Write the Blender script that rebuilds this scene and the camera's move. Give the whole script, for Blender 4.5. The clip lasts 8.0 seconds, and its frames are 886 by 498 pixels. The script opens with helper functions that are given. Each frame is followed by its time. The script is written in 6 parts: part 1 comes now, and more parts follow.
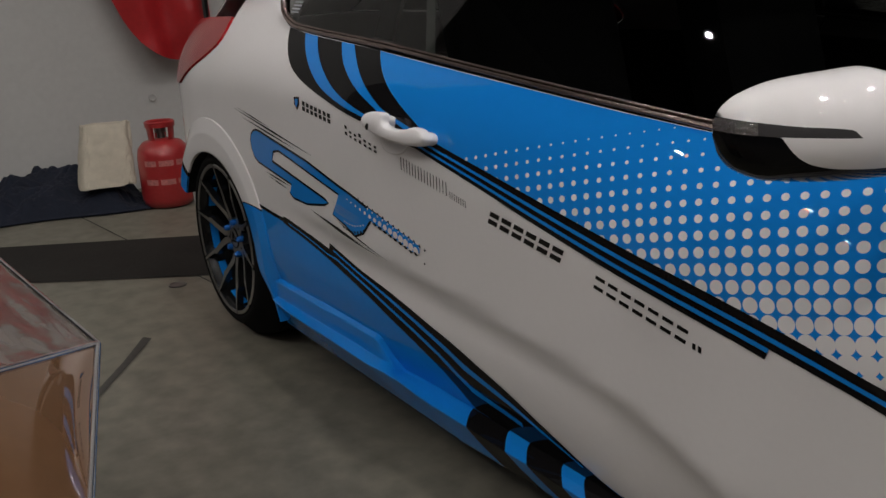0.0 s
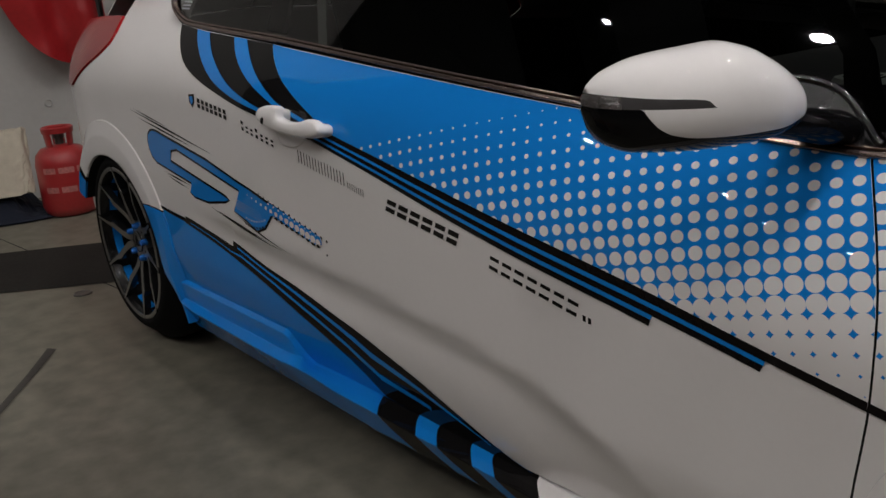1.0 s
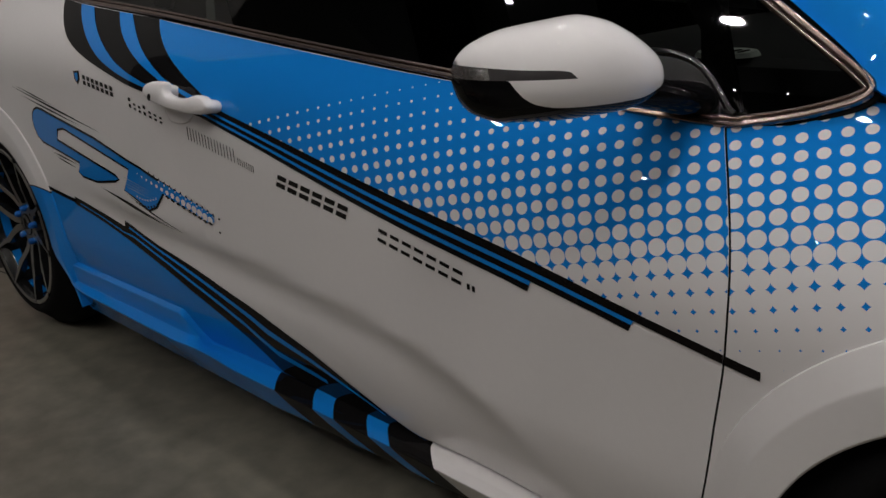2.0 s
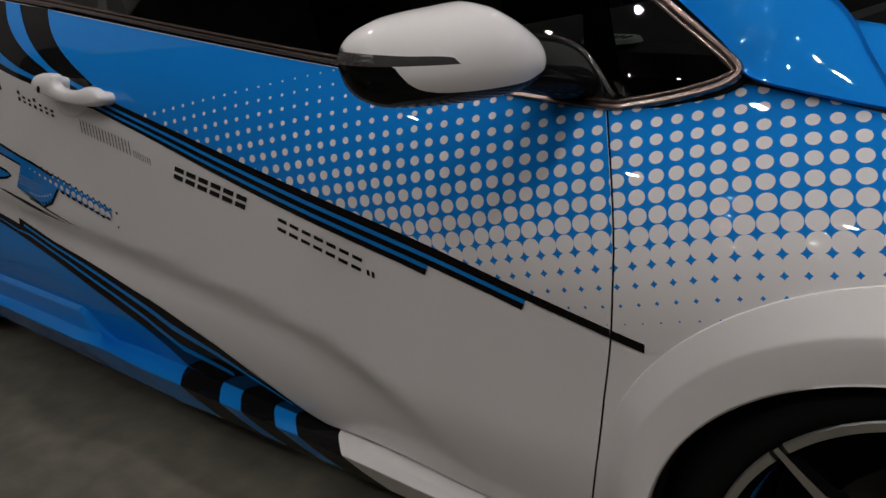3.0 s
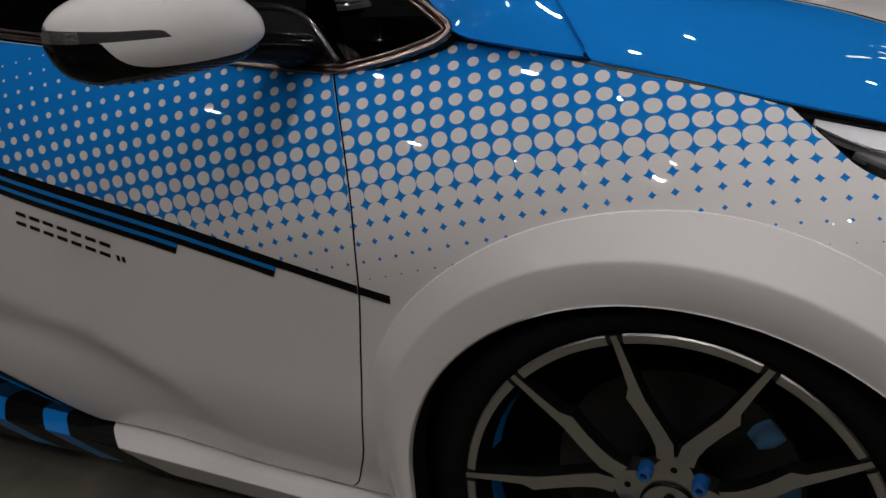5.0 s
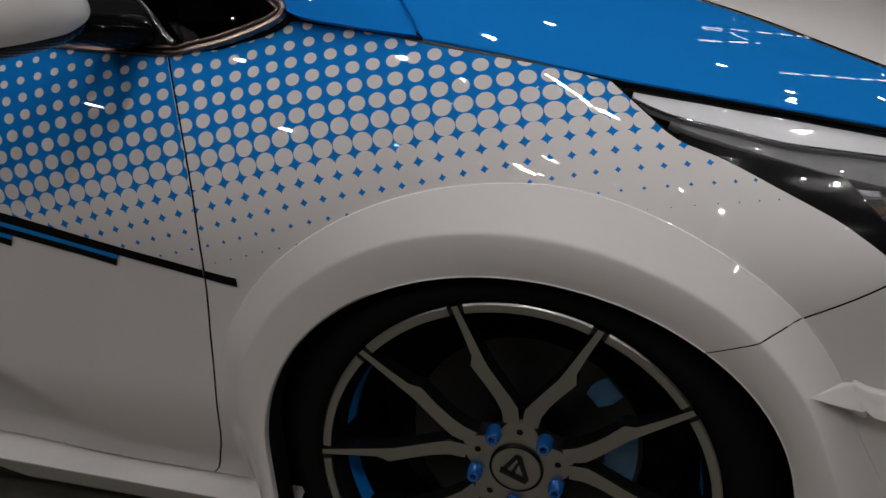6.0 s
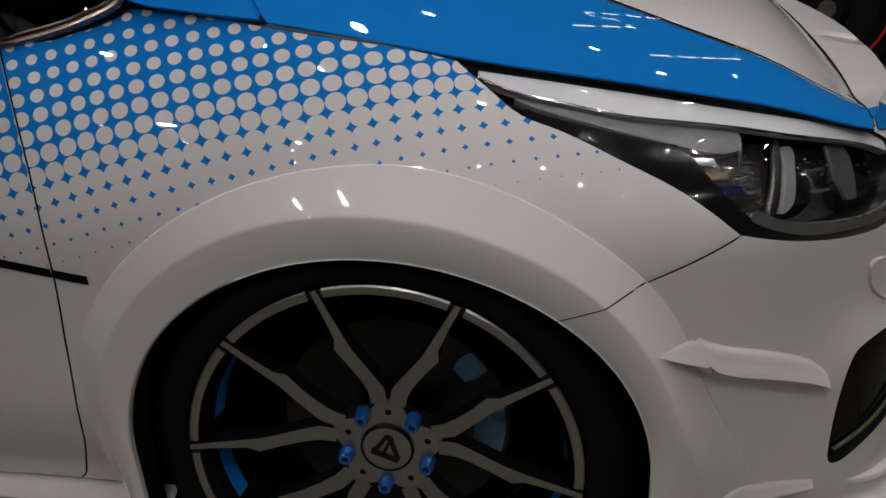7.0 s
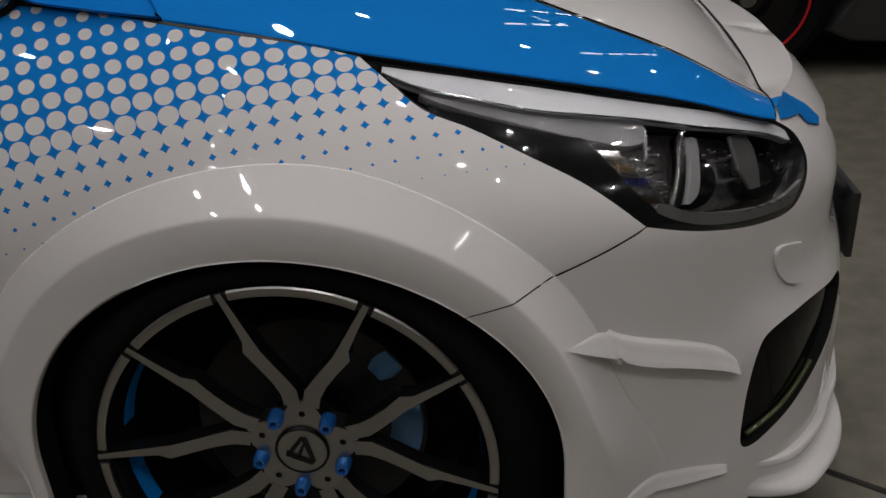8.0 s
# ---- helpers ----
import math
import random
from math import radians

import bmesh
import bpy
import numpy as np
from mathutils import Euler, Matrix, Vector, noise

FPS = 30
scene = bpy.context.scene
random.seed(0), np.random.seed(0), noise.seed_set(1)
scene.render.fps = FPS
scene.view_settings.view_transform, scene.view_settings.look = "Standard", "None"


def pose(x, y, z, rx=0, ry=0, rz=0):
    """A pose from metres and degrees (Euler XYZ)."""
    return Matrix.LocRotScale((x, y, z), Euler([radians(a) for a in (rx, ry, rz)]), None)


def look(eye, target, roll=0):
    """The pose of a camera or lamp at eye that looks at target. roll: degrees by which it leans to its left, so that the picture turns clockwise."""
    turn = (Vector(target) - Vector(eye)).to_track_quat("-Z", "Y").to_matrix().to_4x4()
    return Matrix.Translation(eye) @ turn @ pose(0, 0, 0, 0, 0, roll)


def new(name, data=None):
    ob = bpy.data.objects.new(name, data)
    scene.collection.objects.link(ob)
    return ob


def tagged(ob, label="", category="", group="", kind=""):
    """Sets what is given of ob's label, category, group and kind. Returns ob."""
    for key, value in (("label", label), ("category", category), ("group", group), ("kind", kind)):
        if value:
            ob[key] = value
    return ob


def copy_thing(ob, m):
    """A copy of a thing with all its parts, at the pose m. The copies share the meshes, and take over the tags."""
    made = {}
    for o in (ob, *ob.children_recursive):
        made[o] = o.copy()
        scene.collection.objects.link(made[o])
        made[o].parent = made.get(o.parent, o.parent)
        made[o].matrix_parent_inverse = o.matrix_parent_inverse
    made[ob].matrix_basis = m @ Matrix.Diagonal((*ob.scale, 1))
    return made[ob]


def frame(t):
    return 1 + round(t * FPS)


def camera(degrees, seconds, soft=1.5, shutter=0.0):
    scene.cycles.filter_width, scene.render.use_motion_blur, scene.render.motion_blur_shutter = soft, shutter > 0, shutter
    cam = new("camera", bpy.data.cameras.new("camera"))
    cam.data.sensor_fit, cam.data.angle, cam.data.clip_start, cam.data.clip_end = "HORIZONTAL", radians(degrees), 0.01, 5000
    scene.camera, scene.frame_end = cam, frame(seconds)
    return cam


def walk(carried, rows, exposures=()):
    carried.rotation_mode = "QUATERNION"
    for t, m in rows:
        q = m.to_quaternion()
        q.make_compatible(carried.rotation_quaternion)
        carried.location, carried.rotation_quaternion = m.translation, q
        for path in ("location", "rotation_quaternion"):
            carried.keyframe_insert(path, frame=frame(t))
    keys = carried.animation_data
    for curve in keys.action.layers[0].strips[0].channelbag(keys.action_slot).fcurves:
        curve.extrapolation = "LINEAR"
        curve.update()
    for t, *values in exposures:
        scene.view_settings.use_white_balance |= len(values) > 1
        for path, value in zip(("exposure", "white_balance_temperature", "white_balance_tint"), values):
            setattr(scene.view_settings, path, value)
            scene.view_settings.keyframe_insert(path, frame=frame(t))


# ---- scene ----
cam = camera(53.9, 8.0)
PATH = [
    (0, (-0.035, -0.869, 1.04), (-1.651, 0.167, 0.478), -2.8),
    (0.5, (-0.016, -0.86, 1.036), (-1.584, 0.243, 0.467), -4.1),
    (1, (0.005, -0.85, 1.029), (-1.503, 0.328, 0.446), -4.2),
    (1.5, (0.031, -0.843, 1.024), (-1.417, 0.398, 0.42), -3.8),
    (2, (0.052, -0.84, 1.021), (-1.315, 0.474, 0.384), -3.5),
    (2.2, (0.06, -0.837, 1.016), (-1.282, 0.501, 0.379), -3.6),
    (3.5, (0.105, -0.83, 1.017), (-1.043, 0.655, 0.328), -3.3),
    (4, (0.125, -0.824, 1.018), (-0.943, 0.714, 0.314), -3.7),
    (4.2, (0.13, -0.82, 1.015), (-0.902, 0.738, 0.303), -3.6),
    (5.3, (0.186, -0.816, 1.009), (-0.589, 0.86, 0.24), -4.5),
    (5.5, (0.196, -0.816, 1.008), (-0.527, 0.879, 0.229), -4.1),
    (6, (0.221, -0.814, 1.008), (-0.386, 0.912, 0.2), -3.8),
    (6.5, (0.247, -0.815, 1.0), (-0.244, 0.941, 0.178), -4.2),
    (7, (0.267, -0.81, 1.001), (-0.111, 0.962, 0.153), -3.8),
    (7.5, (0.282, -0.802, 1.001), (-0.023, 0.974, 0.135), -3.4),
    (8, (0.306, -0.793, 1.001), (0.053, 0.989, 0.128), -3.5),
]
walk(cam, [(t, look(eye, target, roll)) for t, eye, target, roll in PATH], ((0.0, 0.04), (2.0, -0.16), (4.0, -0.38), (6.0, -0.56), (8.0, -0.56)))


# ---- world, exposure and lamps of the hall ----
world = bpy.data.worlds.new("hall_dark")
world.use_nodes = True
world.node_tree.nodes["Background"].inputs[0].default_value = (0.55, 0.53, 0.5, 1)
world.node_tree.nodes["Background"].inputs[1].default_value = 0.012
scene.world = world



# ---- materials ----
def material(name, colour, rough=0.5, metal=0.0, coat=0.0, bump=0.0, scale=40.0, vary=0.06, spec=0.5, spread=0.4):
    m = bpy.data.materials.new(name)
    m.use_nodes = True
    t = m.node_tree
    b = t.nodes["Principled BSDF"]
    b.inputs["Roughness"].default_value, b.inputs["Metallic"].default_value = rough, metal
    b.inputs["Coat Weight"].default_value, b.inputs["Coat Roughness"].default_value = coat, 0.012
    b.inputs["Specular IOR Level"].default_value = spec
    co = t.nodes.new("ShaderNodeTexCoord")
    big, fine = t.nodes.new("ShaderNodeTexNoise"), t.nodes.new("ShaderNodeTexNoise")
    big.inputs["Scale"].default_value, fine.inputs["Scale"].default_value = scale * 0.06, scale
    fine.inputs["Detail"].default_value = big.inputs["Detail"].default_value = 6
    add = t.nodes.new("ShaderNodeMath")
    add.operation = "ADD"
    for n in (big, fine):
        t.links.new(co.outputs["Object"], n.inputs["Vector"])
    t.links.new(big.outputs["Fac"], add.inputs[0])
    t.links.new(fine.outputs["Fac"], add.inputs[1])
    ramp = t.nodes.new("ShaderNodeMapRange")
    ramp.inputs["From Min"].default_value, ramp.inputs["From Max"].default_value = 1 - spread, 1 + spread
    ramp.inputs["To Min"].default_value, ramp.inputs["To Max"].default_value = 1 - vary, 1 + vary
    t.links.new(add.outputs[0], ramp.inputs["Value"])
    mul = t.nodes.new("ShaderNodeVectorMath")
    mul.operation = "SCALE"
    mul.inputs[0].default_value = colour
    t.links.new(ramp.outputs[0], mul.inputs["Scale"])
    t.links.new(mul.outputs[0], b.inputs["Base Color"])
    if bump:
        bu = t.nodes.new("ShaderNodeBump")
        bu.inputs["Strength"].default_value, bu.inputs["Distance"].default_value = bump, 0.004
        t.links.new(fine.outputs["Fac"], bu.inputs["Height"])
        t.links.new(bu.outputs[0], b.inputs["Normal"])
    return m


def clear(name, tint, strength=1.0, rough=0.01, ripple=0.0):
    """Clear or tinted cover: straight-through tint with a mirror-like coat."""
    m = bpy.data.materials.new(name)
    m.use_nodes = True
    t = m.node_tree
    t.nodes.remove(t.nodes["Principled BSDF"])
    thru, gloss, mix = t.nodes.new("ShaderNodeBsdfTransparent"), t.nodes.new("ShaderNodeBsdfGlossy"), t.nodes.new("ShaderNodeMixShader")
    fr = t.nodes.new("ShaderNodeFresnel")
    fr.inputs[0].default_value = 1.5
    sc = t.nodes.new("ShaderNodeMath")
    sc.operation, sc.inputs[1].default_value = "MULTIPLY", strength
    thru.inputs[0].default_value = (*tint, 1)
    gloss.inputs["Roughness"].default_value = rough
    if ripple:
        co, wave, bump = t.nodes.new("ShaderNodeTexCoord"), t.nodes.new("ShaderNodeTexNoise"), t.nodes.new("ShaderNodeBump")
        wave.inputs["Scale"].default_value, wave.inputs["Detail"].default_value = 55.0, 2.0
        bump.inputs["Strength"].default_value, bump.inputs["Distance"].default_value = ripple, 0.004
        t.links.new(co.outputs["Object"], wave.inputs["Vector"])
        t.links.new(wave.outputs["Fac"], bump.inputs["Height"])
        t.links.new(bump.outputs[0], gloss.inputs["Normal"])
    t.links.new(fr.outputs[0], sc.inputs[0])
    t.links.new(sc.outputs[0], mix.inputs[0])
    t.links.new(thru.outputs[0], mix.inputs[1])
    t.links.new(gloss.outputs[0], mix.inputs[2])
    t.links.new(mix.outputs[0], t.nodes["Material Output"].inputs[0])
    return m


def glow(name, colour, strength):
    m = bpy.data.materials.new(name)
    m.use_nodes = True
    b = m.node_tree.nodes["Principled BSDF"]
    b.inputs["Base Color"].default_value = (*colour, 1)
    b.inputs["Emission Color"].default_value = (*colour, 1)
    b.inputs["Emission Strength"].default_value = strength
    return m


def halftone(name, ink, paper):
    """Printed dots: round paper-white dots on ink; the dots' size comes with the second map."""
    m = material(name, ink, 0.5, 0, 0.9, 0, 60, 0.02, 0.0)
    t = m.node_tree
    b = t.nodes["Principled BSDF"]
    ink_link = b.inputs["Base Color"].links[0].from_socket
    a, c = t.nodes.new("ShaderNodeUVMap"), t.nodes.new("ShaderNodeUVMap")
    a.uv_map, c.uv_map = "lattice", "dot"
    fr = t.nodes.new("ShaderNodeVectorMath")
    fr.operation = "FRACTION"
    sub = t.nodes.new("ShaderNodeVectorMath")
    sub.operation = "SUBTRACT"
    sub.inputs[1].default_value = (0.5, 0.5, 0)
    ln = t.nodes.new("ShaderNodeVectorMath")
    ln.operation = "LENGTH"
    sep = t.nodes.new("ShaderNodeSeparateXYZ")
    dif = t.nodes.new("ShaderNodeMath")
    dif.operation = "SUBTRACT"
    edge = t.nodes.new("ShaderNodeMapRange")
    edge.inputs["From Min"].default_value, edge.inputs["From Max"].default_value = -0.012, 0.012
    mix = t.nodes.new("ShaderNodeMix")
    mix.data_type = "RGBA"
    t.links.new(a.outputs[0], fr.inputs[0])
    t.links.new(fr.outputs[0], sub.inputs[0])
    t.links.new(sub.outputs[0], ln.inputs[0])
    t.links.new(c.outputs[0], sep.inputs[0])
    rows = t.nodes.new("ShaderNodeSeparateXYZ")
    last = t.nodes.new("ShaderNodeMath")
    last.operation, last.inputs[1].default_value = "LESS_THAN", 12.0
    size = t.nodes.new("ShaderNodeMath")
    size.operation = "MULTIPLY"
    t.links.new(a.outputs[0], rows.inputs[0])
    t.links.new(rows.outputs[1], last.inputs[0])
    t.links.new(sep.outputs[0], size.inputs[0])
    t.links.new(last.outputs[0], size.inputs[1])
    t.links.new(size.outputs[0], dif.inputs[0])
    t.links.new(ln.outputs["Value"], dif.inputs[1])
    t.links.new(dif.outputs[0], edge.inputs["Value"])
    t.links.new(edge.outputs[0], mix.inputs["Factor"])
    t.links.new(ink_link, mix.inputs[6])
    mix.inputs[7].default_value = (*paper, 1)
    t.links.new(mix.outputs[2], b.inputs["Base Color"])
    return m


WHITE = (0.795, 0.768, 0.765)
BLUE = (0.009, 0.226, 0.70)
M_WHITE = material("white_paint", WHITE, 0.5, 0, 1.0, 0, 90, 0.015, 0.0)
M_BLUE = material("blue_vinyl", BLUE, 0.5, 0, 0.9, 0, 60, 0.03, 0.0)
M_DOTS = halftone("blue_vinyl_with_dots", BLUE, WHITE)
M_BLACK = material("black_vinyl", (0.008, 0.0075, 0.008), 0.5, 0, 0.5, 0, 60, 0.1, 0.0)
M_INK = material("black_lettering_film", (0.012, 0.011, 0.011), 0.5, 0, 0.5, 0, 80, 0.1, 0.0)
M_GAP = material("dark_gaps_and_inner_body", (0.01, 0.01, 0.01), 0.9, 0, 0, 0, 30, 0.1, 0.1)
M_GLOSSBLACK = material("gloss_black_plastic", (0.01, 0.01, 0.011), 0.12, 0, 0.6, 0, 50, 0.1)
M_SHELL = material("black_mirror_shell", (0.004, 0.004, 0.0045), 0.06, 0, 0, 0, 60, 0.1, 0.12)
M_PLASTIC = material("black_plastic", (0.02, 0.02, 0.021), 0.5, 0, 0, 0.15, 300, 0.15)
M_RUBBER = material("tyre_rubber", (0.005, 0.005, 0.0053), 0.8, 0, 0, 0.2, 160, 0.2, 0.1)
M_CHROME = material("dark_chrome_trim", (0.30, 0.235, 0.215), 0.24, 1.0, 0, 0, 50, 0.08)
M_BRIGHT = material("bright_reflector", (0.8, 0.8, 0.82), 0.12, 1.0, 0, 0, 50, 0.05)
M_MACHINED = material("machined_aluminium", (0.36, 0.35, 0.345), 0.3, 1.0, 0.3, 0.05, 400, 0.08)
M_RIMBLACK = material("gloss_black_rim_paint", (0.007, 0.007, 0.0075), 0.25, 0, 0.2, 0, 60, 0.1, 0.2)
M_BLUEMETAL = material("blue_anodised_metal", (0.02, 0.16, 0.55), 0.25, 0.4, 0.6, 0, 60, 0.06)
M_CALIPER = material("pale_blue_caliper_paint", (0.10, 0.27, 0.50), 0.4, 0, 0.5, 0, 60, 0.06)
M_DISC = material("brake_disc_steel", (0.22, 0.21, 0.20), 0.45, 0.9, 0, 0.1, 300, 0.2)
M_DARKDISC = material("dark_disc_steel", (0.035, 0.034, 0.033), 0.5, 0.6, 0, 0.1, 300, 0.2)
M_GLASS = clear("dark_tinted_glass", (0.36, 0.37, 0.36), 1.0)
M_SCREEN = clear("windscreen_glass", (0.35, 0.37, 0.36), 1.0)
M_LENS = clear("clear_lamp_cover", (0.93, 0.94, 0.95), 1.7, 0.004, 0.02)
M_REDLENS = material("red_lamp_lens", (0.33, 0.008, 0.012), 0.2, 0, 0.35, 0, 60, 0.06)
M_DRL = material("white_lamp_strip", (0.74, 0.74, 0.77), 0.25, 0, 0.5, 0, 60, 0.03)
M_GREYSTRIP = material("grey_reflector_strip", (0.32, 0.32, 0.33), 0.28, 0.4, 0.5, 0.5, 900, 0.2)
M_SEAT = material("black_seat_cloth", (0.02, 0.02, 0.021), 0.8, 0, 0, 0.3, 500, 0.2)
M_LIVERYGREY = material("pale_letter_film", (0.4, 0.42, 0.45), 0.4, 0, 0.4, 0, 60, 0.05)


# ---- mesh helpers ----
def part(name, bm, mat, parent=None, label=""):
    me = bpy.data.meshes.new(name)
    bm.to_mesh(me)
    bm.free()
    return finish(name, me, mat, parent, label)


def finish(name, me, mat, parent=None, label=""):
    for m in (mat if isinstance(mat, (list, tuple)) else [mat]):
        me.materials.append(m)
    ob = new(name, me)
    if parent is not None:
        ob.parent = parent
    return tagged(ob, label)


def thing(name, label, category, group="", at=(0, 0, 0), kind=""):
    ob = new(name)
    ob.location = at
    return tagged(ob, label, category, group, kind)


def shade(me, angle=40):
    me.shade_smooth()
    me.set_sharp_from_angle(angle=radians(angle))
    return me


def soft_mesh(name, verts, faces, normals, mat, parent, label="", uvs=None):
    """A mesh whose vertices carry the true normals of the surface that they lie on."""
    me = bpy.data.meshes.new(name)
    me.from_pydata(verts, [], faces)
    for key, values in (uvs or {}).items():
        layer = me.uv_layers.new(name=key)
        for loop in me.loops:
            layer.data[loop.index].uv = values[loop.vertex_index]
    me.shade_smooth()
    me.normals_split_custom_set_from_vertices(normals)
    return finish(name, me, mat, parent, label)


def arc_pts(pts, n=5, closed=False):
    """Points on a smooth curve through pts."""
    out, k = [], len(pts)
    for i in range(k if closed else k - 1):
        p = [pts[(i + j) % k] if closed else pts[min(max(i + j, 0), k - 1)] for j in (-1, 0, 1, 2)]
        for s in range(n):
            t = s / n
            out.append(tuple(0.5 * (2 * b + (c - a) * t + (2 * a - 5 * b + 4 * c - d) * t * t + (3 * b - a - 3 * c + d) * t ** 3)
                             for a, b, c, d in zip(*p)))
    if not closed:
        out.append(tuple(pts[-1]))
    return out


def tessellate(loops, step):
    """Flat outline with holes, cut into a grid: points and triangles or more."""
    bm = bmesh.new()
    for loop in loops:
        vs = [bm.verts.new((p[0], p[1], 0)) for p in loop]
        for i, v in enumerate(vs):
            bm.edges.new((v, vs[(i + 1) % len(vs)]))
    bmesh.ops.triangle_fill(bm, use_beauty=True, edges=bm.edges[:], normal=(0, 0, 1))
    for axis in (0, 1):
        lo = min(v.co[axis] for v in bm.verts)
        hi = max(v.co[axis] for v in bm.verts)
        n = int((hi - lo) / step)
        for i in range(1, n + 1):
            co, no = [0, 0, 0], [0, 0, 0]
            co[axis], no[axis] = lo + (hi - lo) * i / (n + 1), 1
            bmesh.ops.bisect_plane(bm, geom=bm.verts[:] + bm.edges[:] + bm.faces[:], plane_co=co, plane_no=no, dist=1e-5)
    for f in bm.faces:
        if f.normal.z < 0:
            f.normal_flip()
    bm.verts.index_update()
    pts = [(v.co.x, v.co.y) for v in bm.verts]
    faces = [[v.index for v in f.verts] for f in bm.faces]
    rims = [(e.link_loops[0].vert.index, e.link_loops[0].link_loop_next.vert.index) for e in bm.edges if len(e.link_loops) == 1]
    bm.free()
    return pts, faces, rims


def flip_side(verts, normals, faces):
    return ([(x, 2 * CY - y, z) for x, y, z in verts], [(a, -b, c) for a, b, c in normals], [f[::-1] for f in faces])


def panel(name, loops, mat, parent, off=0.0, thick=0.012, step=0.03, far=False, label="", surface=None, normal_of=None, uv=None, rim=None):
    """A sheet of bodywork, film or lens that lies on the car's skin within an outline in (u, z)."""
    surface, normal_of = surface or skin, normal_of or skin_normal
    loops = loops if isinstance(loops[0][0], (list, tuple)) else [loops]
    pts, faces, rims = tessellate(loops, step)
    normals = [normal_of(*p) for p in pts]
    verts = [tuple(c + n * off for c, n in zip(surface(*p), m)) for p, m in zip(pts, normals)]
    uvs = {k: [f(*p) for p in pts] for k, f in (uv or {}).items()}
    rim_faces = []
    if thick:
        for a, b in rims:
            pa, pb, na, nb = Vector(verts[a]), Vector(verts[b]), Vector(normals[a]), Vector(normals[b])
            side = (pb - pa).cross(na).normalized()
            i = len(verts)
            verts += [tuple(pa), tuple(pb), tuple(pb - nb * thick), tuple(pa - na * thick)]
            r = 0.5
            top_a, top_b = (side * r + na * (1 - r)).normalized(), (side * r + nb * (1 - r)).normalized()
            normals += [tuple(top_a), tuple(top_b), tuple(side), tuple(side)]
            faces.append([i + 1, i, i + 3, i + 2])
            rim_faces.append(len(faces) - 1)
            for v in uvs.values():
                v += [v[a], v[b], v[b], v[a]]
    if far:
        verts, normals, faces = flip_side(verts, normals, faces)
    ob = soft_mesh(name, verts, faces, normals, [mat, rim] if rim else mat, parent, label, uvs)
    # a dark rim paints the gap's shade onto the panel's edges
    if rim:
        for i in rim_faces:
            ob.data.polygons[i].material_index = 1
    return ob


def sheet(name, fn, us, vs, mat, parent, label="", thick=0.0, far=False, faces_mat=None, rim_slot=0):
    """A grid over a function fn(a, b) -> place; us and vs are the grid's steps."""
    e = 1e-3
    verts, normals, faces, slots = [], [], [], []
    for a in us:
        for b in vs:
            p = Vector(fn(a, b))
            da = Vector(fn(a + e, b)) - Vector(fn(a - e, b))
            db = Vector(fn(a, b + e)) - Vector(fn(a, b - e))
            n = da.cross(db)
            n = n.normalized() if n.length > 1e-12 else Vector((0, 0, 1))
            verts.append(tuple(p))
            normals.append(tuple(n))
    nv = len(vs)
    for i in range(len(us) - 1):
        for j in range(nv - 1):
            faces.append([i * nv + j, (i + 1) * nv + j, (i + 1) * nv + j + 1, i * nv + j + 1])
            slots.append(faces_mat(0.5 * (us[i] + us[i + 1]), 0.5 * (vs[j] + vs[j + 1])) if faces_mat else 0)
    if thick:
        ring = [i * nv for i in range(len(us))] + [(len(us) - 1) * nv + j for j in range(1, nv)]
        ring += [i * nv + nv - 1 for i in range(len(us) - 2, -1, -1)] + list(range(nv - 2, 0, -1))
        for k, a in enumerate(ring):
            b = ring[(k + 1) % len(ring)]
            pa, pb, na, nb = Vector(verts[a]), Vector(verts[b]), Vector(normals[a]), Vector(normals[b])
            side = (pb - pa).cross(na)
            side = side.normalized() if side.length > 1e-9 else na
            i = len(verts)
            verts += [tuple(pa), tuple(pb), tuple(pb - nb * thick), tuple(pa - na * thick)]
            normals += [tuple((side + na).normalized()), tuple((side + nb).normalized()), tuple(side), tuple(side)]
            faces.append([i + 1, i, i + 3, i + 2])
            slots.append(rim_slot)
    if far:
        verts, normals, faces = flip_side(verts, normals, faces)
    ob = soft_mesh(name, verts, faces, normals, mat, parent, label)
    if faces_mat or rim_slot:
        ob.data.polygons.foreach_set("material_index", slots)
    return ob


def steps(a, b, n):
    return [a + (b - a) * i / n for i in range(n + 1)]


def lathe(bm, profile, n=48, axis="y", centre=(0, 0, 0), closed=False):
    """Turns a profile of (along, radius) round an axis."""
    rings = []
    for a, r in profile:
        ring = []
        for i in range(n):
            c, s = math.cos(2 * math.pi * i / n) * r, math.sin(2 * math.pi * i / n) * r
            p = {"y": (c, a, s), "z": (c, s, a), "x": (a, c, s)}[axis]
            ring.append(bm.verts.new([p[k] + centre[k] for k in range(3)]))
        rings.append(ring)
    for a, b in zip(rings, rings[1:] + ([rings[0]] if closed else [])):
        for i in range(n):
            bm.faces.new((a[i], a[(i + 1) % n], b[(i + 1) % n], b[i]))
    return rings


def lathe_part(name, profile, mat, parent, n=48, axis="y", centre=(0, 0, 0), cap=False, label="", angle=35, closed=False):
    bm = bmesh.new()
    rings = lathe(bm, profile, n, axis, centre, closed)
    if cap:
        for ring in (rings[0], rings[-1]):
            bm.faces.new(ring)
    bmesh.ops.recalc_face_normals(bm, faces=bm.faces)
    ob = part(name, bm, mat, parent, label)
    shade(ob.data, angle)
    return ob


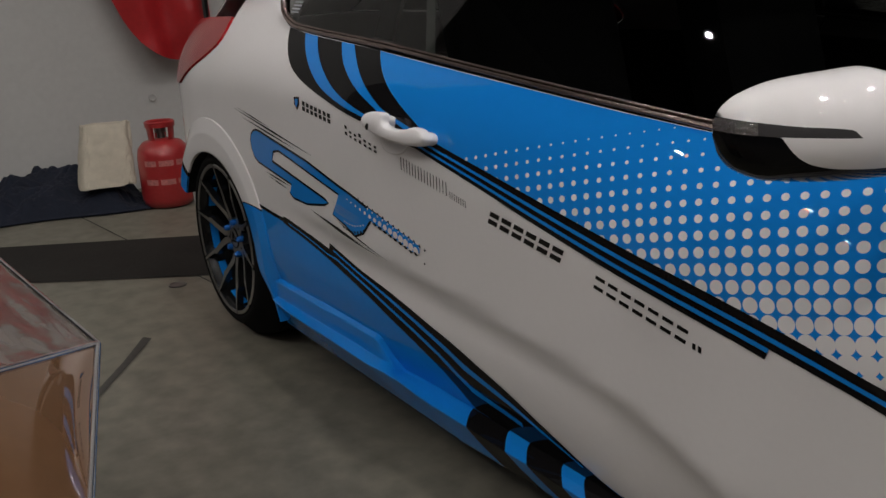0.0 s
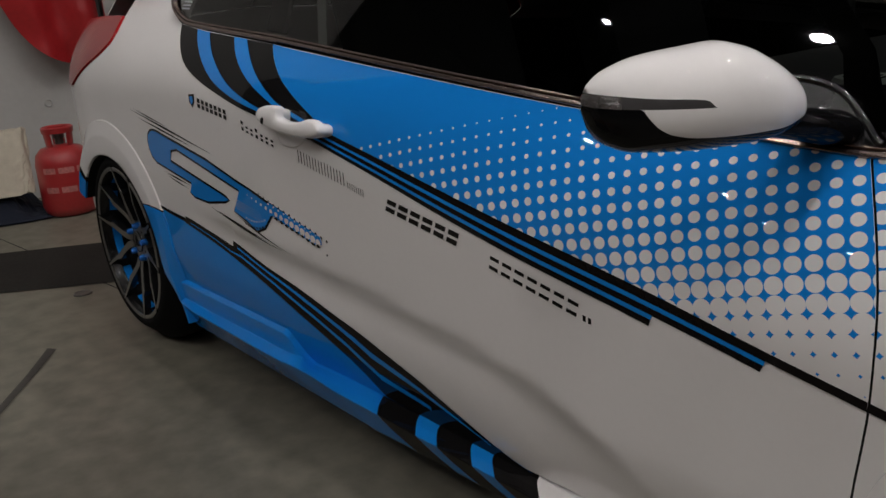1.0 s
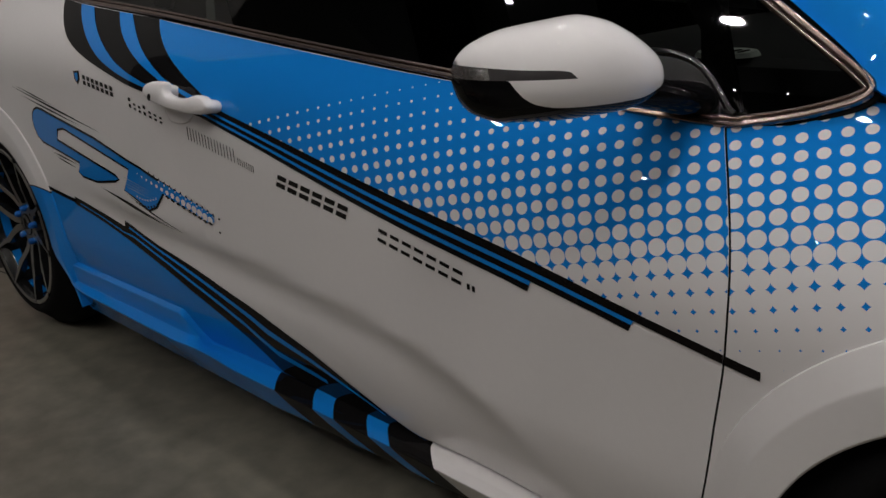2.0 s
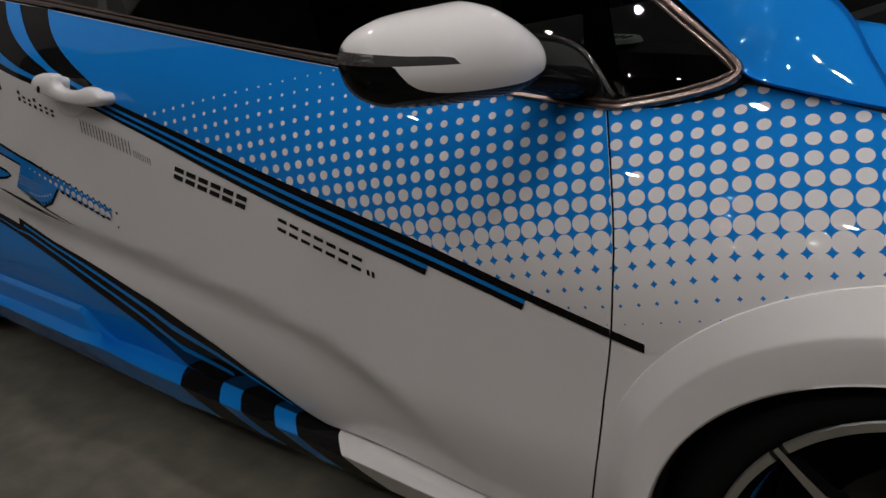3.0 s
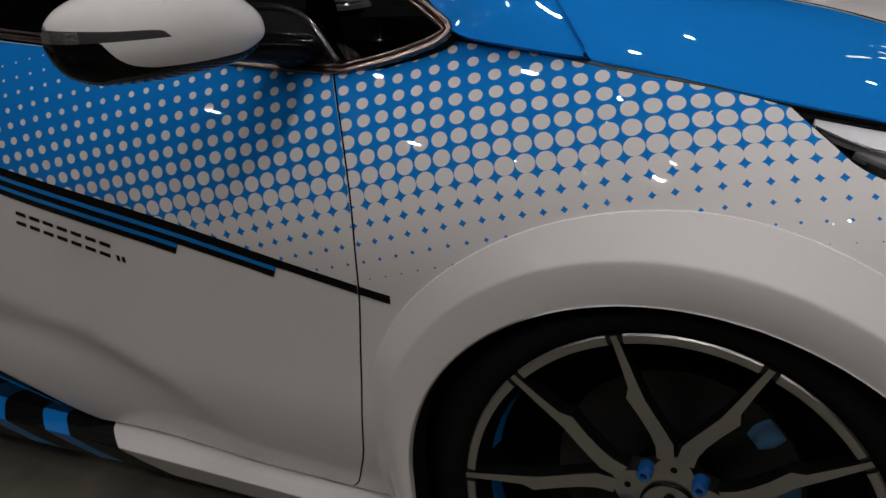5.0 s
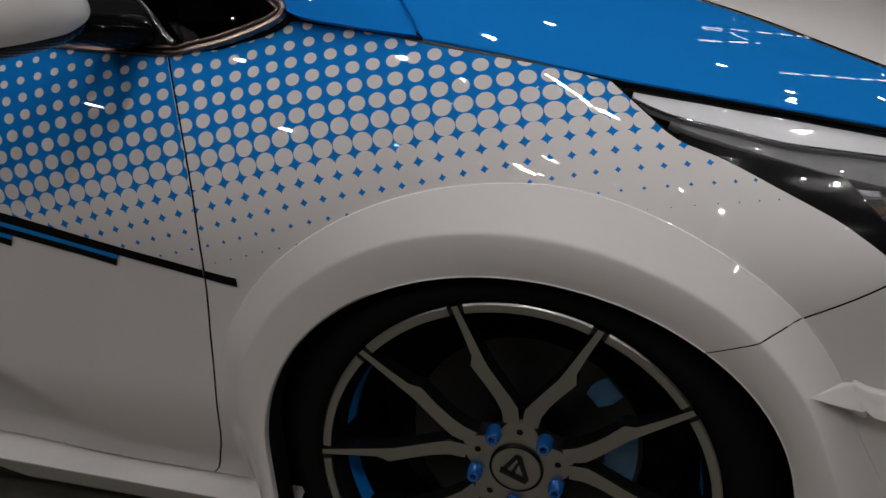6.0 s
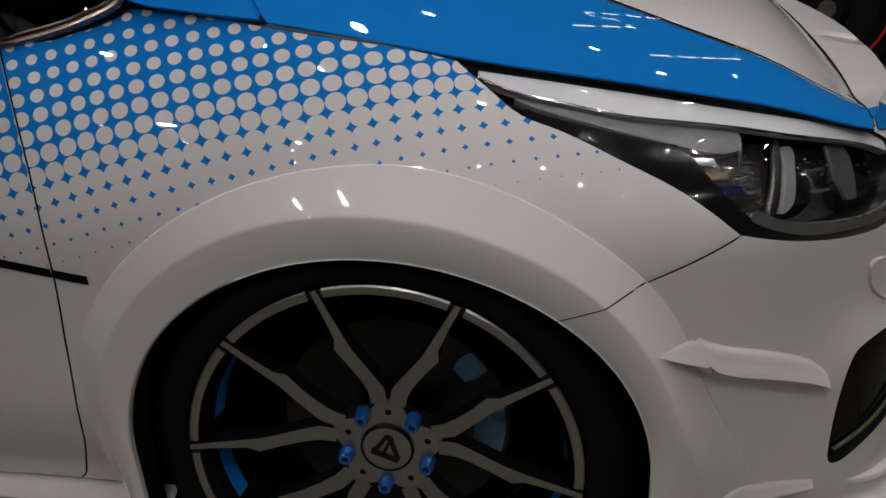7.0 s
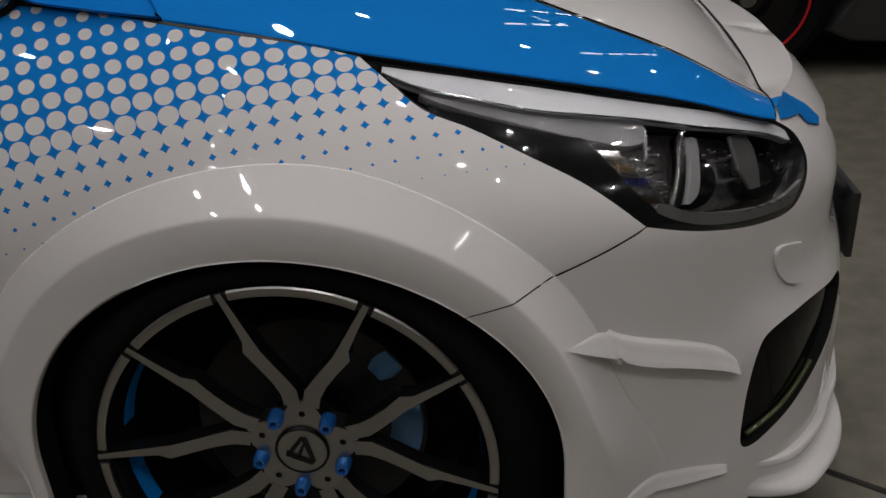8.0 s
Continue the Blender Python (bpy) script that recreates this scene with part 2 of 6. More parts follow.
def prism(bm, outline, to3, back):
    """Closes an outline into a solid: to3(p, 0) is its face and to3(p, 1) its back."""
    front = [bm.verts.new(to3(p, 0)) for p in outline]
    rear = [bm.verts.new(to3(p, 1)) for p in outline]
    bm.faces.new(front)
    if back:
        bm.faces.new(rear[::-1])
    for i in range(len(front)):
        j = (i + 1) % len(front)
        bm.faces.new((front[j], front[i], rear[i], rear[j]))


def box(bm, size, at, bevel=0.0, turn=None):
    m = Matrix.Translation(at) @ (turn or Matrix.Identity(4)) @ Matrix.Diagonal((*size, 1))
    got = bmesh.ops.create_cube(bm, size=1, matrix=m)
    if bevel:
        es = list({e for v in got["verts"] for e in v.link_edges})
        bmesh.ops.bevel(bm, geom=es, offset=bevel, segments=2, affect="EDGES", profile=0.6)


def tube(name, path, radius, mat, parent, n=10, label="", squash=None):
    """A bar swept along a path; radius may be a list; squash scales its width and height."""
    bm = bmesh.new()
    rings = []
    pts = [Vector(p) for p in path]
    sx, sy = squash or (1, 1)
    for i, p in enumerate(pts):
        d = (pts[min(i + 1, len(pts) - 1)] - pts[max(i - 1, 0)]).normalized()
        side = d.cross(Vector((0, 0, 1)))
        side = side.normalized() if side.length > 1e-3 else Vector((1, 0, 0))
        up = side.cross(d).normalized()
        r = radius[i] if isinstance(radius, (list, tuple)) else radius
        rings.append([bm.verts.new(p + side * (math.cos(a) * r * sx) + up * (math.sin(a) * r * sy)) for a in steps(0, 2 * math.pi, n)[:-1]])
    for a, b in zip(rings, rings[1:]):
        for i in range(n):
            bm.faces.new((a[i], b[i], b[(i + 1) % n], a[(i + 1) % n]))
    bm.faces.new(rings[0])
    bm.faces.new(rings[-1][::-1])
    bmesh.ops.recalc_face_normals(bm, faces=bm.faces)
    ob = part(name, bm, mat, parent, label)
    shade(ob.data, 50)
    return ob

# ---- the car's skin: u runs along the side (equal to x there) and round nose and tail, z is height ----
CY = 0.86                      # the car's middle line
PLAN = [(-3.36, 0.86), (-3.35, 0.60), (-3.30, 0.34), (-3.20, 0.15), (-3.05, 0.04), (-2.85, 0.004), (-2.6, 0.0), (-2.2, 0.0),
        (-1.6, 0.0), (-1.0, 0.0), (-0.5, 0.0), (-0.2, 0.0), (0.02, 0.0), (0.12, 0.005), (0.21, 0.022), (0.30, 0.052), (0.40, 0.10),
        (0.50, 0.166), (0.598, 0.25), (0.66, 0.328), (0.70, 0.41), (0.742, 0.56), (0.765, 0.72), (0.77, 0.86)]


def spline(keys, v):
    """A smooth curve through (v, value) keys, monotone between them."""
    if v <= keys[0][0]:
        return keys[0][1]
    if v >= keys[-1][0]:
        return keys[-1][1]
    i = 0
    while keys[i + 1][0] < v:
        i += 1
    (a, p), (b, q) = keys[i], keys[i + 1]
    h, d = b - a, (q - p) / (b - a)

    def slope(j):
        if j <= 0 or j >= len(keys) - 1:
            return 0.0 if j < 0 else (keys[min(j + 1, len(keys) - 1)][1] - keys[max(j - 1, 0)][1]) / (keys[min(j + 1, len(keys) - 1)][0] - keys[max(j - 1, 0)][0])
        d0 = (keys[j][1] - keys[j - 1][1]) / (keys[j][0] - keys[j - 1][0])
        d1 = (keys[j + 1][1] - keys[j][1]) / (keys[j + 1][0] - keys[j][0])
        return 0.0 if d0 * d1 <= 0 else 2 * d0 * d1 / (d0 + d1)

    m0, m1, t = slope(i), slope(i + 1), (v - a) / h
    return ((2 * t - 3) * t * t + 1) * p + ((t - 2) * t + 1) * t * h * m0 + (3 - 2 * t) * t * t * q + (t - 1) * t * t * h * m1


def dense_plan():
    pts = []
    for i in range(len(PLAN) - 1):
        p0, p1, p2, p3 = PLAN[max(i - 1, 0)], PLAN[i], PLAN[i + 1], PLAN[min(i + 2, len(PLAN) - 1)]
        for k in range(24):
            t = k / 24
            pts.append(tuple(0.5 * (2 * p1[c] + (p2[c] - p0[c]) * t + (2 * p0[c] - 5 * p1[c] + 4 * p2[c] - p3[c]) * t * t
                                    + (3 * p1[c] - p0[c] - 3 * p2[c] + p3[c]) * t ** 3) for c in (0, 1)))
    pts.append(PLAN[-1])
    s, out = 0.0, []
    for i, p in enumerate(pts):
        if i:
            s += math.hypot(p[0] - pts[i - 1][0], p[1] - pts[i - 1][1])
        out.append((s, *p))
    zero = min(out, key=lambda r: abs(r[1] + 1.0))
    return [(r[0] - zero[0] - 1.0, r[1], r[2]) for r in out]


RAIL = dense_plan()
RAIL_U = [r[0] for r in RAIL]
U_TAIL, U_NOSE = RAIL_U[0], RAIL_U[-1]


def plan(u):
    """Place and inward direction of the skin's base line."""
    u = min(max(u, U_TAIL), U_NOSE)
    lo, hi = 0, len(RAIL) - 1
    while hi - lo > 1:
        mid = (lo + hi) // 2
        lo, hi = (mid, hi) if RAIL_U[mid] <= u else (lo, mid)
    a, b = RAIL[lo], RAIL[hi]
    t = (u - a[0]) / (b[0] - a[0])

    def tangent(i):
        p, q = RAIL[max(i - 6, 0)], RAIL[min(i + 6, len(RAIL) - 1)]
        n = math.hypot(q[1] - p[1], q[2] - p[2])
        return (q[1] - p[1]) / n, (q[2] - p[2]) / n

    ta, tb = tangent(lo), tangent(hi)
    tx, ty = ta[0] + (tb[0] - ta[0]) * t, ta[1] + (tb[1] - ta[1]) * t
    if u >= U_NOSE - 1e-6 or u <= U_TAIL + 1e-6:
        tx, ty = 0.0, (1.0 if u > 0 else -1.0)
    return a[1] + (b[1] - a[1]) * t, a[2] + (b[2] - a[2]) * t, -ty, tx


BELT_Z = [(-3.4, 1.00), (-2.07, 0.967), (-1.70, 0.933), (-0.98, 0.866), (-0.43, 0.816), (-0.118, 0.826), (0.095, 0.779), (0.33, 0.727), (0.60, 0.668), (0.80, 0.66), (1.4, 0.66)]
BELT_IN = [(-3.4, 0.10), (-2.3, 0.07), (-1.70, 0.07), (-0.98, 0.078), (-0.43, 0.09), (-0.118, 0.123), (0.095, 0.143), (0.33, 0.12), (0.60, 0.058), (0.70, 0.062), (0.85, 0.102), (1.4, 0.116)]
MID_Z = [(-3.4, 0.76), (-2.2, 0.80), (-1.75, 0.79), (-1.5, 0.74), (-1.2, 0.67), (-0.8, 0.61), (-0.4, 0.59), (0.1, 0.58), (0.4, 0.56), (0.7, 0.53), (1.4, 0.50)]
BULGE = [(-3.4, -0.005), (-2.4, -0.018), (-1.75, -0.018), (-1.5, -0.004), (-1.2, 0.0), (0.3, 0.0)]
SCALLOP = [(-2.2, 0.560), (-1.6, 0.512), (-1.2, 0.476), (-1.0, 0.4555), (-0.87, 0.434), (-0.78, 0.406), (-0.71, 0.372), (-0.65, 0.33), (-0.56, 0.28)]


def smooth(t):
    t = min(max(t, 0.0), 1.0)
    return t * t * (3 - 2 * t)


def depth(u, z):
    """How far the skin lies inside the base line."""
    zr, zm = spline(BELT_Z, u), spline(MID_Z, u)
    out = spline(BULGE, u)
    d = out + (spline(BELT_IN, u) - out) * max(0.0, (z - zm) / (zr - zm)) ** 2
    d += 0.055 * max(0.0, (0.40 - z) / 0.2) ** 1.6 * (1 - smooth((u - 0.15) / 0.3))
    if -2.3 < u < -0.56:
        below = spline(SCALLOP, u) - z
        if below > 0:
            d += 0.027 * (1 - math.exp(-(below / 0.043) ** 2)) * math.exp(-below / (0.14 + 0.22 * smooth((u + 1.0) / 0.25))) * smooth((-0.58 - u) / 0.36) * smooth((u + 2.2) / 0.4)
    d -= 0.026 * smooth((u - 0.50) / 0.2) * smooth((0.47 - z) / 0.12) + 0.010 * smooth((u - 0.84) / 0.1) * smooth((0.38 - z) / 0.12)
    return d


def skin(u, z, off=0.0):
    x, y, nx, ny = plan(u)
    d = depth(u, z)
    p = (x + nx * d, y + ny * d, z)
    if not off:
        return p
    n = skin_normal(u, z)
    return (p[0] + n[0] * off, p[1] + n[1] * off, p[2] + n[2] * off)


def skin_normal(u, z, e=0.0015):
    a, b, c, d = skin(u - e, z), skin(u + e, z), skin(u, z - e), skin(u, z + e)
    p = [b[i] - a[i] for i in range(3)]
    q = [d[i] - c[i] for i in range(3)]
    n = (p[1] * q[2] - p[2] * q[1], p[2] * q[0] - p[0] * q[2], p[0] * q[1] - p[1] * q[0])
    k = math.sqrt(sum(v * v for v in n)) or 1.0
    return (n[0] / k, n[1] / k, n[2] / k)


# ---- the hall ----
M_FLOOR = material("ground_concrete", (0.165, 0.153, 0.122), 0.42, 0, 0, 0.05, 13, 0.28, 0.3, 0.25)
M_FLOORSHADE = material("shadow_floor_mark", (0.042, 0.040, 0.035), 0.55, 0, 0, 0.1, 60, 0.4)
M_STRIP = material("dark_floor_covering", (0.024, 0.022, 0.020), 0.75, 0, 0, 0.3, 60, 0.25, 0.1)
M_WALL = material("pale_grey_wall_paint", (0.50, 0.49, 0.475), 0.6, 0, 0, 0.1, 30, 0.06)
M_GREYWALL = material("grey_wall_paint", (0.17, 0.165, 0.16), 0.7, 0, 0, 0.1, 30, 0.2)
M_CEIL = material("dark_hall_ceiling", (0.045, 0.045, 0.047), 0.9, 0, 0, 0, 10, 0.2)
M_CUT = material("dark_floor_joint", (0.02, 0.02, 0.019), 0.9, 0, 0, 0, 60, 0.3)
XW = -9.35
X0, X1, Y0, Y1, H = -5.35, 15.0, -22.0, 24.0, 6.0


def slab(name, lo, hi, mat, label, category="", kind="structure", parent=None):
    bm = bmesh.new()
    box(bm, [b - a for a, b in zip(lo, hi)], [(a + b) / 2 for a, b in zip(lo, hi)])
    ob = part(name, bm, mat, parent, label)
    return tagged(ob, label, category, "", kind) if kind else ob


slab("floor", (XW - 0.2, Y0 - 0.2, -0.2), (X1 + 0.2, Y1 + 0.2, 0.0), M_FLOOR, "worn grey polished concrete hall floor", "floor")
slab("wall_west", (X0 - 0.2, -2.2, 0), (X0, Y1, H), M_WALL, "plain pale grey painted hall wall", "wall")
# grey walls, out of view, added to close the hall and shape reflections
slab("wall_west_far", (XW - 0.2, Y0, 0), (XW, -2.0, H), M_GREYWALL, "plain grey unseen hall wall", "wall")
slab("wall_east", (X1, Y0, 0), (X1 + 0.2, Y1, H), M_GREYWALL, "plain grey unseen hall wall", "wall")
slab("wall_step", (XW, -2.2, 0), (X0 - 0.203, -2.0, H), M_GREYWALL, "plain grey unseen hall wall", "wall")
slab("wall_south", (XW - 0.2, Y0 - 0.2, 0), (X1 + 0.2, Y0, H), M_GREYWALL, "plain grey unseen hall wall", "wall")
slab("wall_north", (X0 - 0.2, Y1, 0), (X1 + 0.2, Y1 + 0.2, H), M_GREYWALL, "plain grey unseen hall wall", "wall")
slab("ceiling", (XW - 0.2, Y0 - 0.2, H), (X1 + 0.2, Y1 + 0.2, H + 0.2), M_CEIL, "dark unlit hall ceiling", "ceiling")
bm = bmesh.new()
vs = [bm.verts.new(p) for p in ((-5.3, -2.80, 0.004), (-2.84, 0.9, 0.004), (-3.65, 0.9, 0.004), (-5.3, -1.96, 0.004))]
bm.faces.new(vs)
bmesh.ops.recalc_face_normals(bm, faces=bm.faces)
tagged(part("floor_strip", bm, M_STRIP), "dark grey covering strip laid across the concrete floor", "floor strip", "", "structure")


def floor_joint(a, b, w=0.006):
    d = (Vector(b) - Vector(a)).normalized()
    n = Vector((-d.y, d.x)) * w / 2
    bm = bmesh.new()
    bm.faces.new([bm.verts.new((*p, 0.003)) for p in (Vector(a) + n, Vector(a) - n, Vector(b) - n, Vector(b) + n)])
    bmesh.ops.recalc_face_normals(bm, faces=bm.faces)
    tagged(part("floor_joint", bm, M_CUT), "thin dark saw-cut joint in the concrete floor", "floor joint", "", "structure")


floor_joint((0.56, 0.525), (1.9, -0.265), 0.011)
floor_joint((-5.3, -0.1), (-3.2, 0.12))
floor_joint((-5.3, -1.5), (-3.0, -1.2))


# lamps under the ceiling
M_LAMP = glow("lamp_glow", (1.0, 0.955, 0.925), 350.0)
M_SMALL = glow("downlight_glow", (1.0, 0.955, 0.925), 160.0)
M_FLOOD = glow("flood_glow", (1.0, 0.96, 0.93), 850.0)
M_TUBE = glow("tube_glow", (0.93, 0.96, 1.0), 9.0)


def spot_lamp(name, label, group, r, mat, at):
    lamp = thing(name, label, "ceiling light", group, at)
    lathe_part("housing", [(0.0, r * 1.2), (0.12, r * 1.15), (0.16, r * 0.5), (0.4, 0.012)], M_PLASTIC, lamp, 20, "z")
    bm = bmesh.new()
    bmesh.ops.create_circle(bm, cap_ends=True, radius=r, segments=16, matrix=Matrix.Translation((0, 0, 0.008)))
    bmesh.ops.reverse_faces(bm, faces=[f for f in bm.faces if f.normal.z > 0])
    part("bulb", bm, mat, lamp, "glowing lamp face")
    return lamp


def tube_lamp(x, y, turn, z=5.7, length=0.6):
    lamp = thing("tube_light", "long white fluorescent tube light under the ceiling", "ceiling light", "hall tube lights", (x, y, z))
    lamp.rotation_euler = (0, 0, radians(turn))
    bm = bmesh.new()
    box(bm, (length + 0.06, 0.12, 0.06), (0, 0, 0.05), 0.01)
    part("housing", bm, M_PLASTIC, lamp)
    for dx in (-0.22, 0.22):
        bm = bmesh.new()
        box(bm, (0.02, 0.02, 0.23), (dx, 0, 0.19))
        part("hanger", bm, M_PLASTIC, lamp)
    bm = bmesh.new()
    box(bm, (length, 0.06, 0.03), (0, 0, 0.005), 0.008)
    part("tube", bm, M_TUBE, lamp, "glowing tube")
    return lamp


first_spot = spot_lamp("ceiling_spotlight", "bright round spotlight hanging under the dark ceiling", "hall spotlights", 0.055, M_LAMP, (-1.45, -1.35, 5.6))
for x, y in ((0.0, -1.5), (-2.9, -2.2), (-5.5, -5.05), (2.5, -1.9), (1.3, 0.1), (-1.4, -5.1), (-2.1, -7.1), (6.9, -6.0), (0.45, 4.7), (2.05, 5.7), (2.8, 4.6), (4.0, 7.3),
             (-3.2, 3.6), (-1.9, 6.4), (4.6, 4.1), (6.6, 3.7), (4.6, 0.5), (5.3, -3.1), (7.2, -2.2), (3.0, -4.6), (-2.2, 0.9), (3.4, 2.2), (5.6, 2.0), (-4.2, 0.6)):
    copy_thing(first_spot, pose(x, y, 5.6))
first_small = spot_lamp("ceiling_downlight", "tiny bright round downlight hanging under the dark ceiling", "hall downlights", 0.028, M_SMALL, (-3.4, -7.2, 5.6))
for k in range(9):
    for i in range(4):
        a = 2.4 * (i * 9 + k)
        copy_thing(first_small, pose(-4.3 + 1.5 * k + 0.5 * math.sin(a * 3.1), -8.4 + 1.05 * i + 0.4 * math.cos(a * 1.7), 5.6))
for k in range(6):
    for i in range(4):
        a = 1.9 * (i * 7 + k) + 0.7
        copy_thing(first_small, pose(2.5 + 0.95 * k + 0.35 * math.sin(a * 2.3), 0.1 + 1.05 * i + 0.35 * math.cos(a * 1.3), 5.6))
for k in range(9):
    for i in range(7):
        a = 2.1 * (i * 8 + k) + 0.3
        copy_thing(first_small, pose(-4.2 + 2.0 * k + 0.6 * math.sin(a * 2.7), -20.6 + 1.7 * i + 0.4 * math.cos(a * 1.9), 5.6))
for k in range(8):
    for i in range(5):
        a = 1.7 * (i * 6 + k) + 0.9
        copy_thing(first_small, pose(-3.6 + 2.1 * k + 0.6 * math.sin(a * 2.9), 10.8 + 2.4 * i + 0.5 * math.cos(a * 1.5), 5.6))
for k in range(6):
    for i in range(3):
        a = 2.3 * (i * 6 + k) + 0.4
        copy_thing(first_small, pose(-0.6 + 1.05 * k + 0.3 * math.sin(a * 2.1), -4.9 + 1.15 * i + 0.3 * math.cos(a * 1.6), 5.6))
first_flood = spot_lamp("ceiling_floodlight", "large bright ceiling floodlight, two of the set added as fill", "hall floodlights", 0.075, M_FLOOD, (0.3, -3.8, 5.6))
# (0.3, 0.2) and (3.6, -2.6) are added fill for bonnet and bumper
for x, y in ((0.3, 0.2), (0.2, 2.0), (-3.46, -5.1), (3.6, -2.6)):
    copy_thing(first_flood, pose(x, y, 5.6))
first_tube = tube_lamp(1.9, 7.8, 67)
for i in range(1, 5):
    copy_thing(first_tube, pose(1.9 + 0.36 * i, 7.8 + 0.85 * i, 5.7, 0, 0, 67))
for i in range(5):
    copy_thing(first_tube, pose(2.9 + 0.40 * i, 7.0 + 0.80 * i, 5.7, 0, 0, 63))
for x, y, a in ((0.8, -6.5, 20), (3.2, -6.2, 14), (-2.6, 12.0, 8), (5.4, 13.5, 8)):
    copy_thing(first_tube, pose(x, y, 5.7, 0, 0, a))

# ---- the car ----
car = thing("show_car", "white tuned show car with wide arches and blue dotted wrap", "car")


def ellipse_pts(cx, a, b, d0, d1, n):
    return [(cx + a * math.cos(radians(t)), 0.32 + b * math.sin(radians(t))) for t in steps(d0, d1, n)]


SEAM = arc_pts([(-0.432, 0.815), (-0.408, 0.765), (-0.390, 0.717), (-0.378, 0.667), (-0.3735, 0.610), (-0.3755, 0.550), (-0.383, 0.480), (-0.391, 0.400), (-0.406, 0.320), (-0.423, 0.275), (-0.440, 0.238), (-0.456, 0.222)], 2)
DOOR_REAR = arc_pts([(-1.705, 0.930), (-1.80, 0.84), (-1.86, 0.70), (-1.87, 0.52), (-1.80, 0.36), (-1.72, 0.225)], 4)
ARCH = ellipse_pts(0.0, 0.388, 0.361, 180, 0, 40)
ARCH_REAR = ellipse_pts(-2.65, 0.398, 0.378, 180, 0, 36)
BELT = [(-0.432, 0.815), (-0.36, 0.821), (-0.305, 0.836), (-0.284, 0.848)]
WING_TOP = arc_pts([(-0.284, 0.848), (-0.20, 0.838), (-0.118, 0.824), (0.0, 0.801), (0.108, 0.776)], 4)
LAMP_LOW = arc_pts([(0.108, 0.776), (0.15, 0.750), (0.19, 0.725), (0.253, 0.701), (0.343, 0.654), (0.385, 0.625), (0.430, 0.586)], 4)
LAMP_FRONT = arc_pts([(0.430, 0.586), (0.506, 0.563), (0.592, 0.546), (0.665, 0.543), (0.706, 0.563), (0.732, 0.594), (0.728, 0.622), (0.698, 0.643), (0.655, 0.662)], 4)
LAMP_TOP = arc_pts([(0.655, 0.662), (0.538, 0.692), (0.392, 0.724), (0.25, 0.752), (0.108, 0.776)], 4)
BUMPER_SEAM = arc_pts([(0.430, 0.586), (0.37, 0.568), (0.309, 0.551), (0.296, 0.547)], 4)
arch_cut = next(i for i, p in enumerate(ARCH) if p[0] > 0.296)


def inset_line(line, du=0.0, dz=0.0):
    return [(u + du, z + dz) for u, z in line]


def side_panels(far):
    g = 0.0014
    wing = panel("front_wing", inset_line(SEAM, g)[::-1] + inset_line(BELT[1:-1]) + WING_TOP[:-1] + LAMP_LOW[:-1]
                 + inset_line(BUMPER_SEAM, -0.0012, 0.0008) + ARCH[:arch_cut][::-1] + [(-0.388, 0.222)], M_WHITE, car, 0, 0.02, 0.024, far, rim=M_GAP, label="white painted wing with a wide arch flare")
    door = panel("door", inset_line(SEAM, -g) + DOOR_REAR[::-1] + arc_pts([(-1.705, 0.930), (-0.98, 0.857), (-0.432, 0.813)], 6)[1:-1],
                 M_WHITE, car, 0, 0.02, 0.026, far, rim=M_GAP, label="white door with film stripes and sponsor marks")
    quarter = panel("rear_quarter", inset_line(DOOR_REAR, -0.0006) + [(-2.252, 0.225)] + ARCH_REAR[::-1] + [(-3.048, 0.25), (-3.16, 0.25), (-3.16, 0.795), (-2.93, 0.797)]
                    + arc_pts([(-2.93, 0.797), (-2.784, 0.853), (-2.657, 0.899), (-2.596, 0.941), (-2.62, 1.0), (-2.70, 1.10)], 3)[1:] + [(-2.30, 1.10)]
                    + arc_pts([(-2.275, 1.04), (-2.19, 0.983), (-2.07, 0.964), (-1.705, 0.931)], 3)[:-1], M_WHITE, car, 0, 0.02, 0.03, far, "white rear quarter with a wide arch flare")
    return wing, door, quarter


wing, door, quarter = side_panels(False)
side_panels(True)

FOG = arc_pts([(0.602, 0.220), (0.600, 0.264), (0.604, 0.318), (0.615, 0.368), (0.640, 0.390), (0.71, 0.400), (0.80, 0.392), (0.862, 0.379), (0.874, 0.345), (0.835, 0.312), (0.772, 0.282), (0.705, 0.253), (0.659, 0.230), (0.622, 0.212)], 4, True)


def front_bumper(far):
    low = [(0.388, 0.32), (0.388, 0.12), (0.62, 0.11), (0.66, 0.15), (U_NOSE, 0.16), (U_NOSE, 0.50), (0.93, 0.50), (0.93, 0.585), (U_NOSE, 0.585), (U_NOSE, 0.634)]
    top = [(1.1, 0.637), (0.95, 0.643), (0.80, 0.652), (0.70, 0.660)]
    outline = ARCH[arch_cut:][:-1] + low + top + LAMP_FRONT[::-1] + inset_line(BUMPER_SEAM, 0.0008, -0.001)[1:]
    return panel("front_bumper", [outline, FOG], M_WHITE, car, 0, 0.03, 0.024, far, "white front bumper with a dark air intake", rim=M_GAP)


bumper = front_bumper(False)
front_bumper(True)


def back_bumper(far):
    panel("rear_bumper", [(-3.165, 0.25), (-3.165, 0.79), (U_TAIL, 0.79), (U_TAIL, 0.25)], M_WHITE, car, 0, 0.02, 0.05, far)
    tail = panel("tail_light", arc_pts([(-2.93, 0.80), (-2.784, 0.856), (-2.657, 0.902), (-2.600, 0.941), (-2.625, 1.0)], 3) + [(-2.80, 1.0), (-3.30, 0.985), (-3.50, 0.93), (-3.50, 0.80)],
                 M_REDLENS, car, 0.006, 0.03, 0.03, far, "red tail light lens wrapped round the corner")
    return tail


